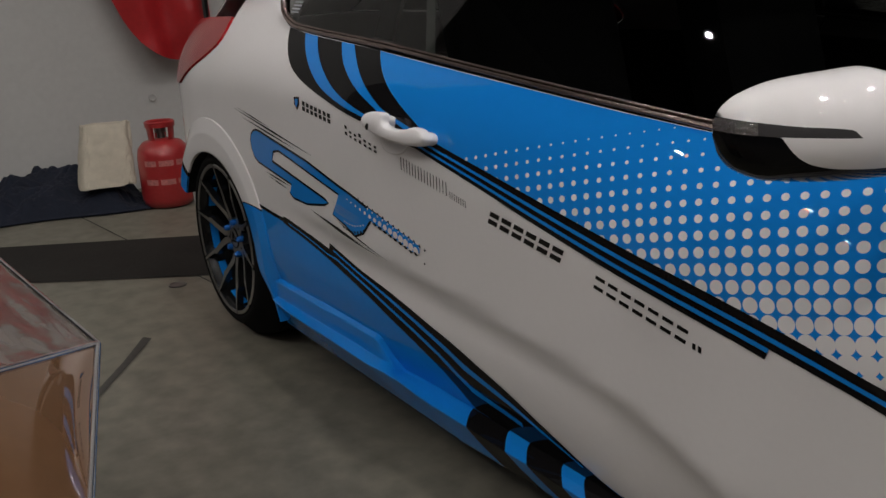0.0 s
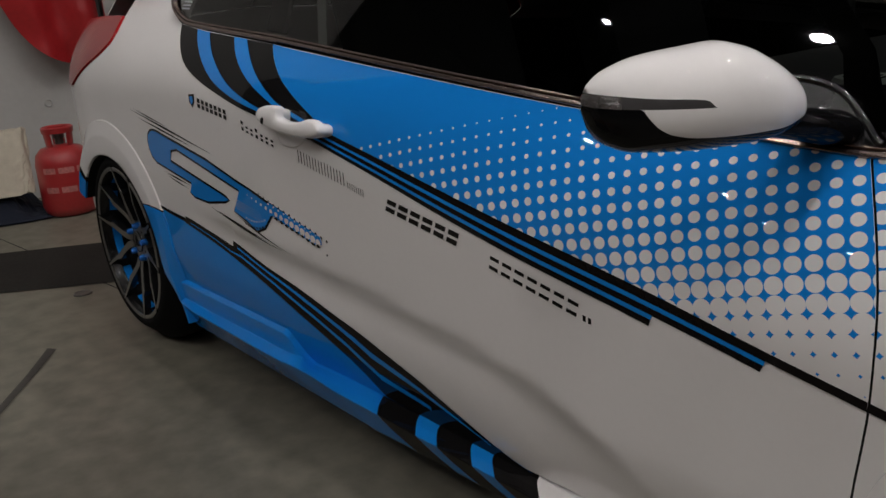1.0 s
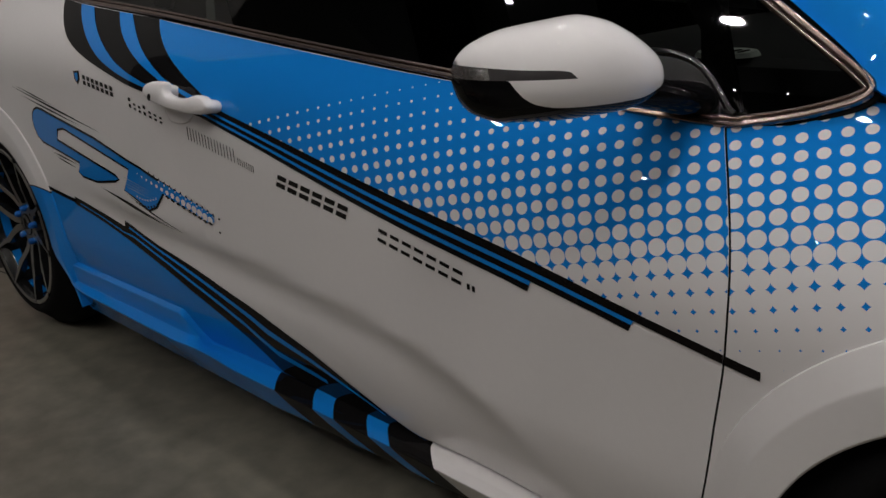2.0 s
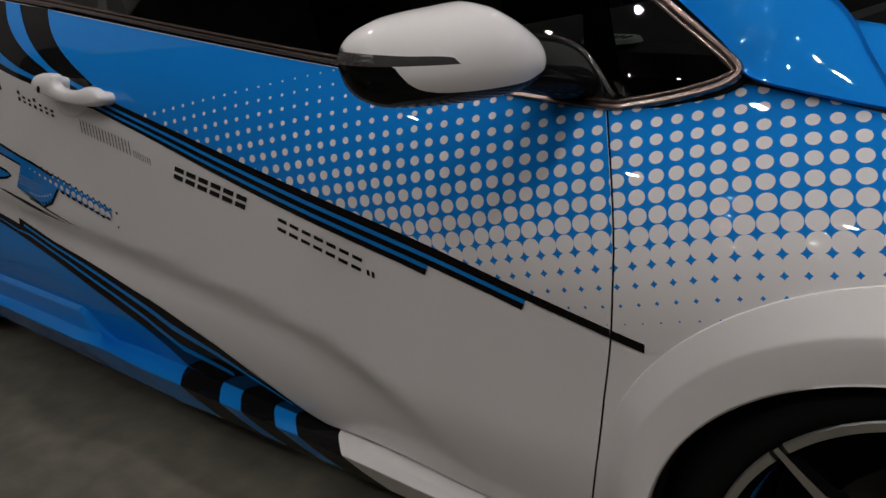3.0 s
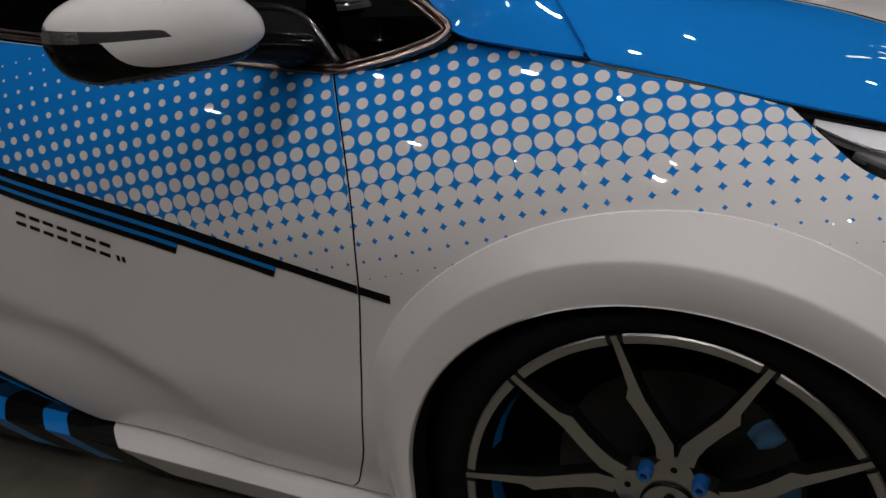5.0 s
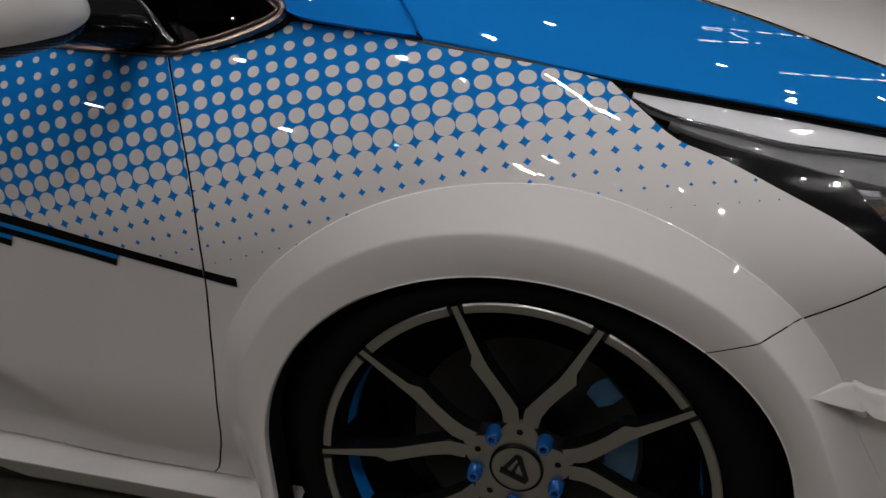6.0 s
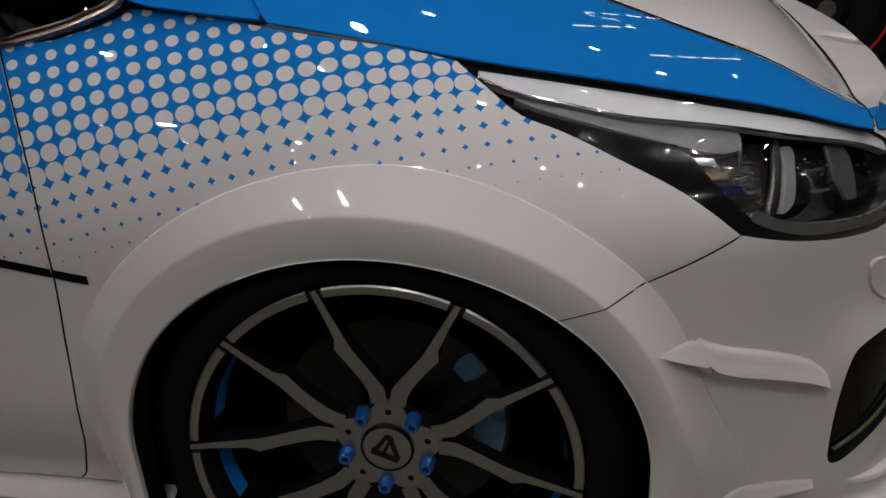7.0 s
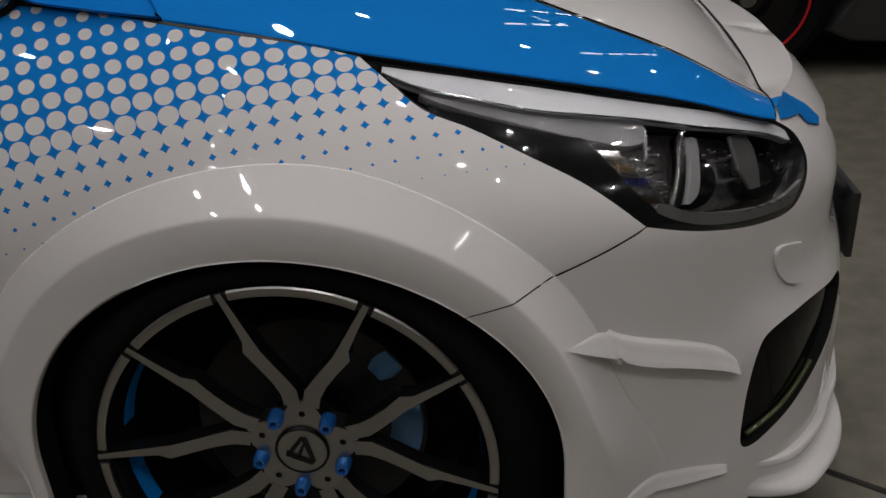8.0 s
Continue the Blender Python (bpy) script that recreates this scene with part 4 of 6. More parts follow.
def over_flare(x, z):
    """How far out the front flare stands at (x, z), or None outside its crest."""
    lo, hi = 0.0, 1.0
    _, ao, bo, ac, bc, _ = FRONT
    if z < 0.32:
        crest = skin(ac + 0.085 * smooth((17 - (z - 0.32) / 0.006) / 38), z)[0]
        return flare_point(*FRONT, (z - 0.32) / 0.006, (crest - x) / (crest - ao))[1] if ao < x < crest else None
    reach = [(x / (ac + (ao - ac) * t)) ** 2 + ((z - 0.32) / (bc + (bo - bc) * t)) ** 2 for t in (lo, hi)]
    if reach[0] > 1 or reach[1] < 1:
        return None
    for _ in range(24):
        t = (lo + hi) / 2
        if (x / (ac + (ao - ac) * t)) ** 2 + ((z - 0.32) / (bc + (bo - bc) * t)) ** 2 < 1:
            lo = t
        else:
            hi = t
    k = math.degrees(math.atan2((z - 0.32) / (bc + (bo - bc) * lo), x / (ac + (ao - ac) * lo)))
    return flare_point(*FRONT, k, lo)[1]


def fin(name, top, low, h, parent, far, label):
    """A blade moulded into the bumper between two edges given as (u, z) keys: full along its lower lip, sharp on top."""
    u0, u1 = min(top[0][0], low[0][0]), max(top[-1][0], low[-1][0])

    def fn(a, b):
        u = u0 + (u1 - u0) * a
        hi, lo = spline(top, u), spline(low, u)
        end = smooth(a / 0.22) * smooth((1 - a) / 0.08)
        rise = spline([(0, -0.003), (0.07, 0.30), (0.14, 0.46), (0.5, 0.72), (0.82, 0.97), (0.88, 1.0), (0.93, 0.80), (1.0, -0.003)], b)
        p = skin(u, hi + (lo - hi) * b, rise * h * end - 0.003 * (1 - end))
        flare = over_flare(p[0], p[2]) if p[0] < ARCH_REACH else None
        return p if flare is None else (p[0], min(p[1], flare - rise * h * end), p[2])
    return sheet(name, fn, steps(0, 1, 48), [0, 0.03, 0.07, 0.10, 0.14, 0.22, 0.35, 0.5, 0.65, 0.78, 0.84, 0.88, 0.90, 0.93, 0.96, 1.0], M_WHITE, parent, label, 0, far)


for far in (False, True):
    fin("side_fin", [(0.3276, 0.486), (0.346, 0.4835), (0.364, 0.4805), (0.395, 0.4605), (0.4233, 0.4475), (0.4831, 0.4245), (0.5488, 0.3925), (0.580, 0.365), (0.592, 0.343)], [(0.3276, 0.4855), (0.339, 0.4776), (0.352, 0.4676), (0.363, 0.4585), (0.381, 0.4434), (0.4009, 0.4225), (0.4859, 0.3875), (0.5688, 0.353), (0.592, 0.338)], 0.019, bumper if not far else car, far, "white moulded side blade")
    fin("lower_fin", [(0.390, 0.218), (0.4262, 0.2325), (0.4999, 0.217), (0.5765, 0.196), (0.588, 0.192)], [(0.390, 0.216), (0.4535, 0.2065), (0.5209, 0.193), (0.5787, 0.1895), (0.588, 0.190)], 0.012, bumper if not far else car, far, "white moulded lower blade")


M_INTAKE = material("dark_intake_plastic", (0.005, 0.005, 0.0055), 0.08, 0, 0, 0, 60, 0.2, 0.16)


RIM_Z = [(0.60, 0.184), (0.65, 0.168), (0.72, 0.160), (0.85, 0.149), (1.32, 0.146)]
LIP = ((0.0, 0.004, 0.006), (0.08, -0.007, 0.003), (0.16, -0.010, -0.004), (0.24, -0.007, -0.009), (0.46, -0.004, -0.024), (0.56, -0.013, -0.032), (0.78, -0.034, -0.044), (0.84, -0.036, -0.050), (0.88, -0.032, -0.056), (1.0, 0.06, -0.060))


def splitter_point(a, b):
    """a: from the corner to the middle; b: down over the upper rim, the hollow and the lower lip."""
    u = 0.604 + (U_NOSE - 0.604) * a
    x, y, nx, ny = plan(u)
    grow = smooth(a / 0.16) * (1 - 0.75 * smooth((u - 0.84) / 0.14) * smooth(b / 0.5))
    out, drop = spline([(k, o) for k, o, z in LIP], b), spline([(k, z) for k, o, z in LIP], b)
    d = depth(u, 0.18) + (out * grow + 0.003 - 0.006 * smooth(a / 0.16) if b < 0.95 else out)
    return x + nx * d, y + ny * d, spline(RIM_Z, u) + drop


for far in (False, True):
    sheet("front_splitter", splitter_point, steps(0, 1, 44), steps(0, 1, 50), M_WHITE, car, "white two-step front lip", 0, far)
    panel("intake_grille", FOG, M_INTAKE, bumper if not far else car, -0.014, 0, 0.03, far, "black air intake")
tube("fog_strip", [skin(u, 0.224 + 0.36 * (u - 0.615), -0.010) for u in steps(0.618, 0.765, 10)], 0.0035, material("dim_olive_reflector", (0.10, 0.11, 0.05), 0.3, 0.2, 0.5), bumper, 8, "dim olive reflector strip")
tow = arc_pts([(0.644, 0.491), (0.655, 0.499), (0.683, 0.494), (0.712, 0.484), (0.722, 0.462), (0.718, 0.438), (0.700, 0.432), (0.672, 0.442), (0.652, 0.464)], 3, True)
panel("tow_cover", tow, M_WHITE, bumper, 0.0050, 0.008, 0.02, label="small white tow-hook cover")
bm = bmesh.new()
box(bm, (0.012, 0.52, 0.118), (0.802, CY, 0.362), 0.003)
part("plate_holder", bm, M_PLASTIC, car, "black number plate holder without plate")
tube("plate_arm", [(0.735, 0.63, 0.425), (0.765, 0.64, 0.428), (0.797, 0.65, 0.40)], 0.012, M_PLASTIC, car)
for far in (False, True):
    panel("grille", [(0.93, 0.50), (U_NOSE, 0.50), (U_NOSE, 0.585), (0.93, 0.585)], M_GLOSSBLACK, car, -0.02, 0, 0.05, far, "black slim grille")

# black joint between wing and bonnet
JOINT = [skin(u, z, -0.003) for u, z in WING_TOP]
tube("bonnet_joint", [(x, y + 0.002, z + 0.001) for x, y, z in JOINT], 0.0042, M_PLASTIC, car, 8, "black gap seal")
tube("bonnet_rear_joint", [*[bonnet_point(-0.004, q, 0.0015) for q in steps(0.0, 0.2, 8)]], 0.0021, M_GAP, car, 8)


# ---- film wrap ----
LEAN = [(-1.5, -0.3235), (-1.278, -0.269), (-0.905, -0.178), (-0.643, -0.115), (-0.43, -0.0573), (-0.35, -0.0364), (-0.28, -0.0161), (-0.2, 0.004), (-0.12, 0.0202), (-0.04, 0.0393), (0.04, 0.0602), (0.1, 0.0749), (0.16, 0.0861), (0.24, 0.0973), (0.5, 0.12)]
COLUMNS = [(-1.5, -52.6), (-1.2, -40.85), (-0.9, -28.8), (-0.6, -16.18), (-0.43, -8.881), (-0.35, -5.437), (-0.28, -2.282), (-0.2, 1.14), (-0.12, 4.57), (-0.04, 8.079), (0.04, 11.572), (0.1, 13.975), (0.16, 16.1), (0.24, 18.6), (0.5, 27.0)]
TOUCH = [(-1.3, 0.548), (-1.1, 0.562), (-0.83, 0.590), (-0.64, 0.630), (-0.47, 0.664), (-0.31, 0.693), (-0.18, 0.720), (-0.05, 0.742), (0.115, 0.750), (0.3, 0.742)]
GROW = [(-1.3, 1.72), (-0.3, 1.72), (0.1, 2.3), (0.3, 2.3)]


def girth(u, z):
    """Length along the skin up from z = 0.5."""
    s, p = 0.5, Vector(skin(u, 0.5))
    for i in range(1, 15):
        q = Vector(skin(u, 0.5 + (z - 0.5) * i / 14))
        s += (q - p).length if z > 0.5 else -(q - p).length
        p = q
    return s


def lattice(u, z):
    w = girth(u, z) - 0.775 - spline(LEAN, u)
    a, b = spline(COLUMNS, u) + 0.283 * w / 0.0236 + 0.5, w / 0.0232 + 0.5
    k, v = max(0.0, u + 0.1), b + 2
    a += k * (0.139 - 3.901 * k + 16.163 * k * k - 0.218 * v - 1.562 * k * v)
    b += k * (-1.340 + 12.243 * k - 7.728 * k * k - 0.127 * v + 0.271 * k * v)
    return a, b


def dot_size(u, z):
    r = 0.5 + spline(GROW, u) * (spline(TOUCH, u) - z)
    return (r, 0.0)


STRIPE_TOP = [(-1.50, 0.793), (-1.453, 0.782), (-1.206, 0.731), (-0.924, 0.676), (-0.656, 0.630), (-0.49, 0.597), (-0.334, 0.568)]
STRIPE_LOW = [(-1.55, 0.776), (-1.481, 0.758), (-1.305, 0.717), (-1.112, 0.672), (-0.924, 0.632), (-0.808, 0.611), (-0.666, 0.587), (-0.49, 0.556), (-0.33, 0.528)]


def stripe_z(u, f):
    return spline(STRIPE_TOP, u) + (spline(STRIPE_LOW, u) - spline(STRIPE_TOP, u)) * f


def stripe(name, u0, u1, f0, f1, mat, parent, off, label=""):
    n = max(2, int((u1 - u0) / 0.05))
    cut = 0.0 if f0 == 0 else 0.018 * (f1 - f0)
    lo = [(u - (cut if i == n else 0), stripe_z(u, f1)) for i, u in enumerate(steps(u0, u1, n))]
    hi = [(u, stripe_z(u, f0)) for u in steps(u0, u1, n)]
    return panel(name, lo + hi[::-1], mat, parent, off, 0, 0.05, label=label)


REAR_IN = arc_pts([(-1.70, 0.929), (-1.641, 0.889), (-1.593, 0.859), (-1.53, 0.826), (-1.475, 0.801), (-1.44, 0.785)], 3)
crest_cut = [(0.398 * math.cos(radians(t)), 0.32 + 0.371 * math.sin(radians(t))) for t in steps(139, 40, 24)]
belt_edge = arc_pts([(-1.70, 0.928), (-0.98, 0.856), (-0.434, 0.812)], 6)
wrap_uv = {"lattice": lattice, "dot": dot_size}
panel("dotted_film", REAR_IN + [(u, stripe_z(u, 0.02)) for u in steps(-1.40, -0.3778, 16)] + inset_line(SEAM, -0.0016)[:11][::-1][1:] + belt_edge[::-1][1:-1], M_DOTS, door, 0.0008, 0, 0.03,
      label="blue film with white halftone dots", uv=wrap_uv)
panel("dotted_film", inset_line(SEAM, 0.0016)[0:10] + [(u, stripe_z(u, 0.2)) for u in steps(-0.3725, -0.333, 3)] + crest_cut + [(0.330, 0.562), (0.375, 0.575), (0.408, 0.588)] + LAMP_LOW[::-1][2:] + WING_TOP[::-1][1:] + BELT[::-1][1:-1], M_DOTS, wing, 0.0008, 0, 0.03,
      label="blue film with white halftone dots fading out", uv=wrap_uv)
for u0, u1, f0, f1, mat, off in ((-1.46, -0.3753, 0, 0.29, M_BLACK, 0.0016), (-0.3738, -0.330, 0, 0.29, M_BLACK, 0.0016), (-1.46, -0.494, 0.27, 0.66, M_BLACK, 0.0014), (-1.48, -0.655, 0.64, 1.0, M_BLACK, 0.0014),
                                 (-1.55, -0.494, 0.29, 0.43, M_BLUE, 0.0022), (-1.57, -0.655, 0.64, 0.78, M_BLUE, 0.0022)):
    stripe("film_stripe", u0, u1, f0, f1, mat, wing if u0 > -0.38 else door, off, "black film stripe" if mat is M_BLACK else "thin blue film stripe")
REAR_OUT = arc_pts([(-2.18, 0.975), (-2.099, 0.919), (-2.036, 0.884), (-1.949, 0.854), (-1.821, 0.823), (-1.71, 0.800), (-1.62, 0.783), (-1.475, 0.755)], 3)
panel("rear_sweep", REAR_OUT + REAR_IN[::-1] + [(-1.80, 0.938), (-2.07, 0.962)], M_BLACK, quarter, 0.0012, 0, 0.03, label="black film sweep under the window")
for left, right in (([(-2.068, 0.962), (-1.975, 0.905), (-1.877, 0.856), (-1.775, 0.825), (-1.655, 0.800), (-1.54, 0.776)], [(-1.994, 0.955), (-1.913, 0.905), (-1.808, 0.854), (-1.712, 0.823), (-1.637, 0.804), (-1.53, 0.782)]),
                    ([(-1.870, 0.944), (-1.804, 0.902), (-1.719, 0.861), (-1.634, 0.826), (-1.590, 0.810), (-1.47, 0.777)], [(-1.812, 0.939), (-1.740, 0.898), (-1.676, 0.862), (-1.619, 0.832), (-1.575, 0.814), (-1.46, 0.784)])):
    panel("sweep_band", arc_pts(left, 3) + arc_pts(right, 3)[::-1], M_BLUE, quarter, 0.0022, 0, 0.04, label="blue film band")

# lower blue film with its fan of black stripes
FAN_TOP = [(-1.90, 0.480), (-1.783, 0.453), (-1.65, 0.428), (-1.486, 0.390), (-1.39, 0.370), (-1.302, 0.345), (-1.218, 0.321), (-1.146, 0.293), (-1.079, 0.267), (-1.013, 0.240), (-0.93, 0.216)]
FAN_STEP = [(-2.28, 0.509), (-2.129, 0.501), (-2.01, 0.483), (-1.88, 0.459)]
FAN_LOW = [(-2.134, 0.482), (-2.015, 0.460), (-1.843, 0.422), (-1.707, 0.391), (-1.606, 0.352), (-1.52, 0.316), (-1.43, 0.275), (-1.365, 0.222)]


def fan(u, f):
    top, low = spline(FAN_TOP, u), spline(FAN_LOW, u)
    return top + (low - top) * f


rear_edge = [(-2.65 + 0.414 * math.cos(radians(t)), 0.32 + 0.394 * math.sin(radians(t))) for t in steps(26, -12, 8)]
panel("lower_film", rear_edge + [(-2.235, 0.226), (-1.6, 0.222), (-0.945, 0.218)] + [(u, fan(u, 0.06)) for u in steps(-0.95, -1.88, 18)] + [(u, spline(FAN_STEP, u) - 0.006) for u in steps(-1.885, -2.24, 7)], M_BLUE, quarter, 0.0008, 0, 0.03, label="blue film on the lower side")
upper = [(u, fan(u, 0.0)) for u in steps(-0.935, -1.886, 20)] + [(u, spline(FAN_STEP, u)) for u in steps(-1.890, -2.129, 6)]
lower = [(u, spline(FAN_LOW, u)) for u in steps(-2.132, -1.366, 18)] + [(-1.2, 0.219), (-0.96, 0.216)]
panel("fan_film", upper + lower, M_BLACK, quarter, 0.0014, 0, 0.04, label="fan of black film stripes")
for f0, f1, u0, u1 in ((0.19, 0.30, -1.868, -1.04), (0.53, 0.64, -2.10, -1.20)):
    def edge(f):
        return [(u, fan(u, f) if u > -1.886 else spline(FAN_STEP, u) + (spline(FAN_LOW, u) - spline(FAN_STEP, u)) * (f - 0.06 * smooth((-1.9 - u) / 0.1))) for u in steps(u0, u1, 18)]
    panel("fan_line", edge(f1) + edge(f0)[::-1], M_BLUE, quarter, 0.0022, 0, 0.05, label="thin blue film line")
panel("flare_line", [(-2.29, 0.497), (-2.12, 0.484), (-2.12, 0.495), (-2.29, 0.507)], M_BLACK, quarter, 0.0016, 0, 0.04)

# hook-shaped crest on the quarter and its speed lines
HOOK = [(-2.308, 0.682), (-2.299, 0.701), (-2.281, 0.713), (-2.258, 0.718), (-2.228, 0.716), (-2.20, 0.711), (-1.95, 0.673), (-1.785, 0.637), (-1.730, 0.627), (-1.655, 0.606), (-1.600, 0.591), (-1.647, 0.577), (-1.665, 0.559), (-1.684, 0.540), (-1.721, 0.527), (-1.767, 0.543),
        (-1.830, 0.560), (-1.788, 0.611), (-2.115, 0.672), (-2.150, 0.666), (-2.163, 0.645), (-1.862, 0.594), (-1.843, 0.583), (-1.868, 0.573), (-1.966, 0.558), (-2.045, 0.560), (-2.070, 0.572), (-2.052, 0.594), (-2.262, 0.624), (-2.290, 0.637), (-2.305, 0.660)]
panel("hook_film", HOOK, M_BLACK, quarter, 0.0008, 0, 0.03, label="black-edged blue hook graphic")
panel("hook_face", dedupe(shrink(HOOK[::-1], 0.0058)), M_BLUE, quarter, 0.0016, 0, 0.03, label="blue film face")
TAIL_UP = [(-1.70, 0.617), (-1.655, 0.605), (-1.598, 0.590), (-1.542, 0.575), (-1.493, 0.564), (-1.465, 0.556)]
TAIL_LOW = [(-1.70, 0.588), (-1.647, 0.577), (-1.608, 0.567), (-1.573, 0.558), (-1.531, 0.548), (-1.488, 0.539), (-1.465, 0.545)]
us = steps(-1.66, -1.47, 12)
panel("hook_tail", [(u, spline(TAIL_LOW, u)) for u in us] + [(u, spline(TAIL_UP, u)) for u in us[::-1]], M_BLUE, quarter, 0.0020, 0, 0.03, label="blue film tail")


def round_dot(name, u, z, r, mat, off, sides=10):
    panel(name, [(u + r * 1.15 * math.cos(t), z + r * math.sin(t)) for t in steps(0, 2 * math.pi, sides)[:-1]], mat, quarter, off, 0, 0.05)


for i in range(15):
    f = i / 14
    u = -1.745 + 0.262 * f
    z = 0.611 - 0.066 * f
    round_dot("hook_dot", u, z, 0.0018 + 0.0066 * min(1.0, f * 1.25), M_WHITE, 0.0026)
    up = spline(TAIL_UP, u + 0.01)
    if f > 0.25:
        round_dot("hook_speck", u + 0.012, up - 0.0035, 0.0030 - 0.0012 * f, M_WHITE, 0.0026, 6)
    panel("hook_tooth", [(u + 0.004, up - 0.002), (u + 0.017, up - 0.004), (u + 0.013, up + 0.0065 - 0.003 * f)], M_INK, quarter, 0.0014, 0, 0.05)
    if f > 0.4:
        low = spline(TAIL_LOW, u)
        panel("hook_tooth", [(u - 0.009, low + 0.001), (u, low - 0.0045), (u + 0.009, low - 0.002), (u, low + 0.003)], M_INK, quarter, 0.0030, 0, 0.05)
for i in range(8):
    round_dot("hook_speck", -1.765 + 0.012 * i, 0.556 + 0.0005 * i * (i - 5), 0.0022, M_WHITE, 0.0026, 6)
    round_dot("hook_bead", -1.772 + 0.013 * i, 0.541 - 0.003 * i + 0.0006 * i * i, 0.0035, M_INK, 0.0022, 6)
for k in range(4):
    panel("hook_line", [(-1.818 + 0.003 * k, 0.594 - 0.007 * k), (-1.69 + 0.004 * k, 0.5755 - 0.006 * k), (-1.818 + 0.003 * k, 0.5925 - 0.007 * k)][::-1], M_LIVERYGREY, quarter, 0.0024, 0, 0.05)
round_dot("hook_bead", -1.452, 0.553, 0.0035, M_INK, 0.001, 4)
round_dot("hook_bead", -1.455, 0.524, 0.003, M_INK, 0.001, 4)
for (u0, z0), (u1, z1), w in (((-2.415, 0.762), (-1.90, 0.684), 0.006), ((-2.36, 0.742), (-2.0, 0.690), 0.005), ((-2.22, 0.608), (-2.06, 0.590), 0.005), ((-1.96, 0.552), (-1.63, 0.500), 0.007),
                              ((-1.92, 0.548), (-1.68, 0.512), 0.005), ((-2.20, 0.598), (-2.075, 0.580), 0.004), ((-2.38, 0.764), (-2.15, 0.728), 0.004), ((-1.83, 0.556), (-1.60, 0.497), 0.004)):
    panel("speed_line", [(u0, z0), ((u0 + u1) / 2, (z0 + z1) / 2 - w / 2), (u1, z1), ((u0 + u1) / 2, (z0 + z1) / 2 + w / 2)], M_INK, quarter, 0.0008, 0, 0.05)


def sponsor(start, end, height, count, parent=door, gap=0.24, slant=0.0, slit=0.12, low_ones=()):
    """A row of plain solid bars in place of a sponsor's lettering."""
    d = Vector((end[0] - start[0], end[1] - start[1]))
    up = Vector((slant * height, height))
    for i in range(count):
        h = 0.68 if i in low_ones else 1.0
        p, q = Vector(start) + d * (i / count), Vector(start) + d * ((i + 1 - gap) / count)
        for lo, hi in ((0.0, 0.5 - slit / 2), (0.5 + slit / 2, 1.0)):
            bm = bmesh.new()
            bm.faces.new([bm.verts.new(skin(*v, 0.0009)) for v in (p + up * h * lo, q + up * h * lo, q + up * h * hi, p + up * h * hi)])
            bmesh.ops.recalc_face_normals(bm, faces=bm.faces)
            for f in bm.faces:
                if f.normal.y > 0:
                    f.normal_flip()
            part("sponsor_bar", bm, M_INK, parent)


sponsor((-1.945, 0.792), (-1.792, 0.772), 0.022, 7, quarter, 0.34)
panel("sponsor_shield", [(-1.992, 0.820), (-1.962, 0.822), (-1.960, 0.803), (-1.975, 0.790), (-1.990, 0.803)], M_INK, quarter, 0.0008, 0, 0.05)
panel("shield_face", [(-1.985, 0.816), (-1.968, 0.817), (-1.967, 0.805), (-1.976, 0.797), (-1.984, 0.805)], M_BLUE, quarter, 0.0016, 0, 0.05)
sponsor((-1.732, 0.757), (-1.60, 0.727), 0.021, 7, door, 0.5, 0.0, 0.3, (1, 2, 4, 5, 6))
sponsor((-1.523, 0.706), (-1.357, 0.676), 0.026, 16, door, 0.80, 0.0, 0.0)
sponsor((-1.355, 0.675), (-1.300, 0.664), 0.013, 8, door, 0.78, 0.0, 0.0)
sponsor((-1.240, 0.650), (-1.040, 0.619), 0.0225, 6, door, 0.22, 0.45, 0.22)
sponsor((-0.970, 0.599), (-0.781, 0.563), 0.0215, 7, door, 0.26, 0.25, 0.45)
sponsor((-0.776, 0.562), (-0.756, 0.559), 0.009, 2, door, 0.4, 0.0, 0.0)

# ---- door handle ----
def pillow(name, loop, rings, mat, parent, label="", far=False):
    """A rounded boss on the skin: rings of (inset, height) over an outline in (u, z)."""
    bm = bmesh.new()
    rows = []
    for inset, h in rings:
        rows.append([bm.verts.new(skin(u, z, h)) for u, z in (shrink(loop, inset) if inset else loop)])
    n = len(loop)
    for a, b in zip(rows, rows[1:]):
        for i in range(n):
            bm.faces.new((a[i], a[(i + 1) % n], b[(i + 1) % n], b[i]))
    edges = [e for e in bm.edges if e.is_boundary and all(v in rows[-1] for v in e.verts)]
    bmesh.ops.triangle_fill(bm, use_beauty=True, edges=edges)
    bmesh.ops.recalc_face_normals(bm, faces=bm.faces)
    ob = part(name, bm, mat, parent, label)
    shade(ob.data, 75)
    return ob


GRIP = arc_pts([(-1.613, 0.792), (-1.597, 0.781), (-1.535, 0.767), (-1.470, 0.762), (-1.430, 0.762), (-1.401, 0.766), (-1.391, 0.774), (-1.396, 0.783), (-1.415, 0.792), (-1.438, 0.794), (-1.463, 0.789), (-1.500, 0.787), (-1.530, 0.791), (-1.539, 0.798),
                (-1.541, 0.808), (-1.552, 0.8125), (-1.583, 0.8125), (-1.604, 0.808), (-1.612, 0.800)], 3, True)
grip = pillow("door_handle", GRIP, [(0, 0.020), (0.0, 0.026), (0.0012, 0.032), (0.0032, 0.0365), (0.0058, 0.039)], M_WHITE, door, "white pull handle")
POD = arc_pts([(-1.607, 0.800), (-1.603, 0.785), (-1.56, 0.776), (-1.546, 0.782), (-1.544, 0.806), (-1.575, 0.810)], 3, True)
pillow("handle_foot", POD, [(0, -0.002), (0, 0.030)], M_WHITE, grip)
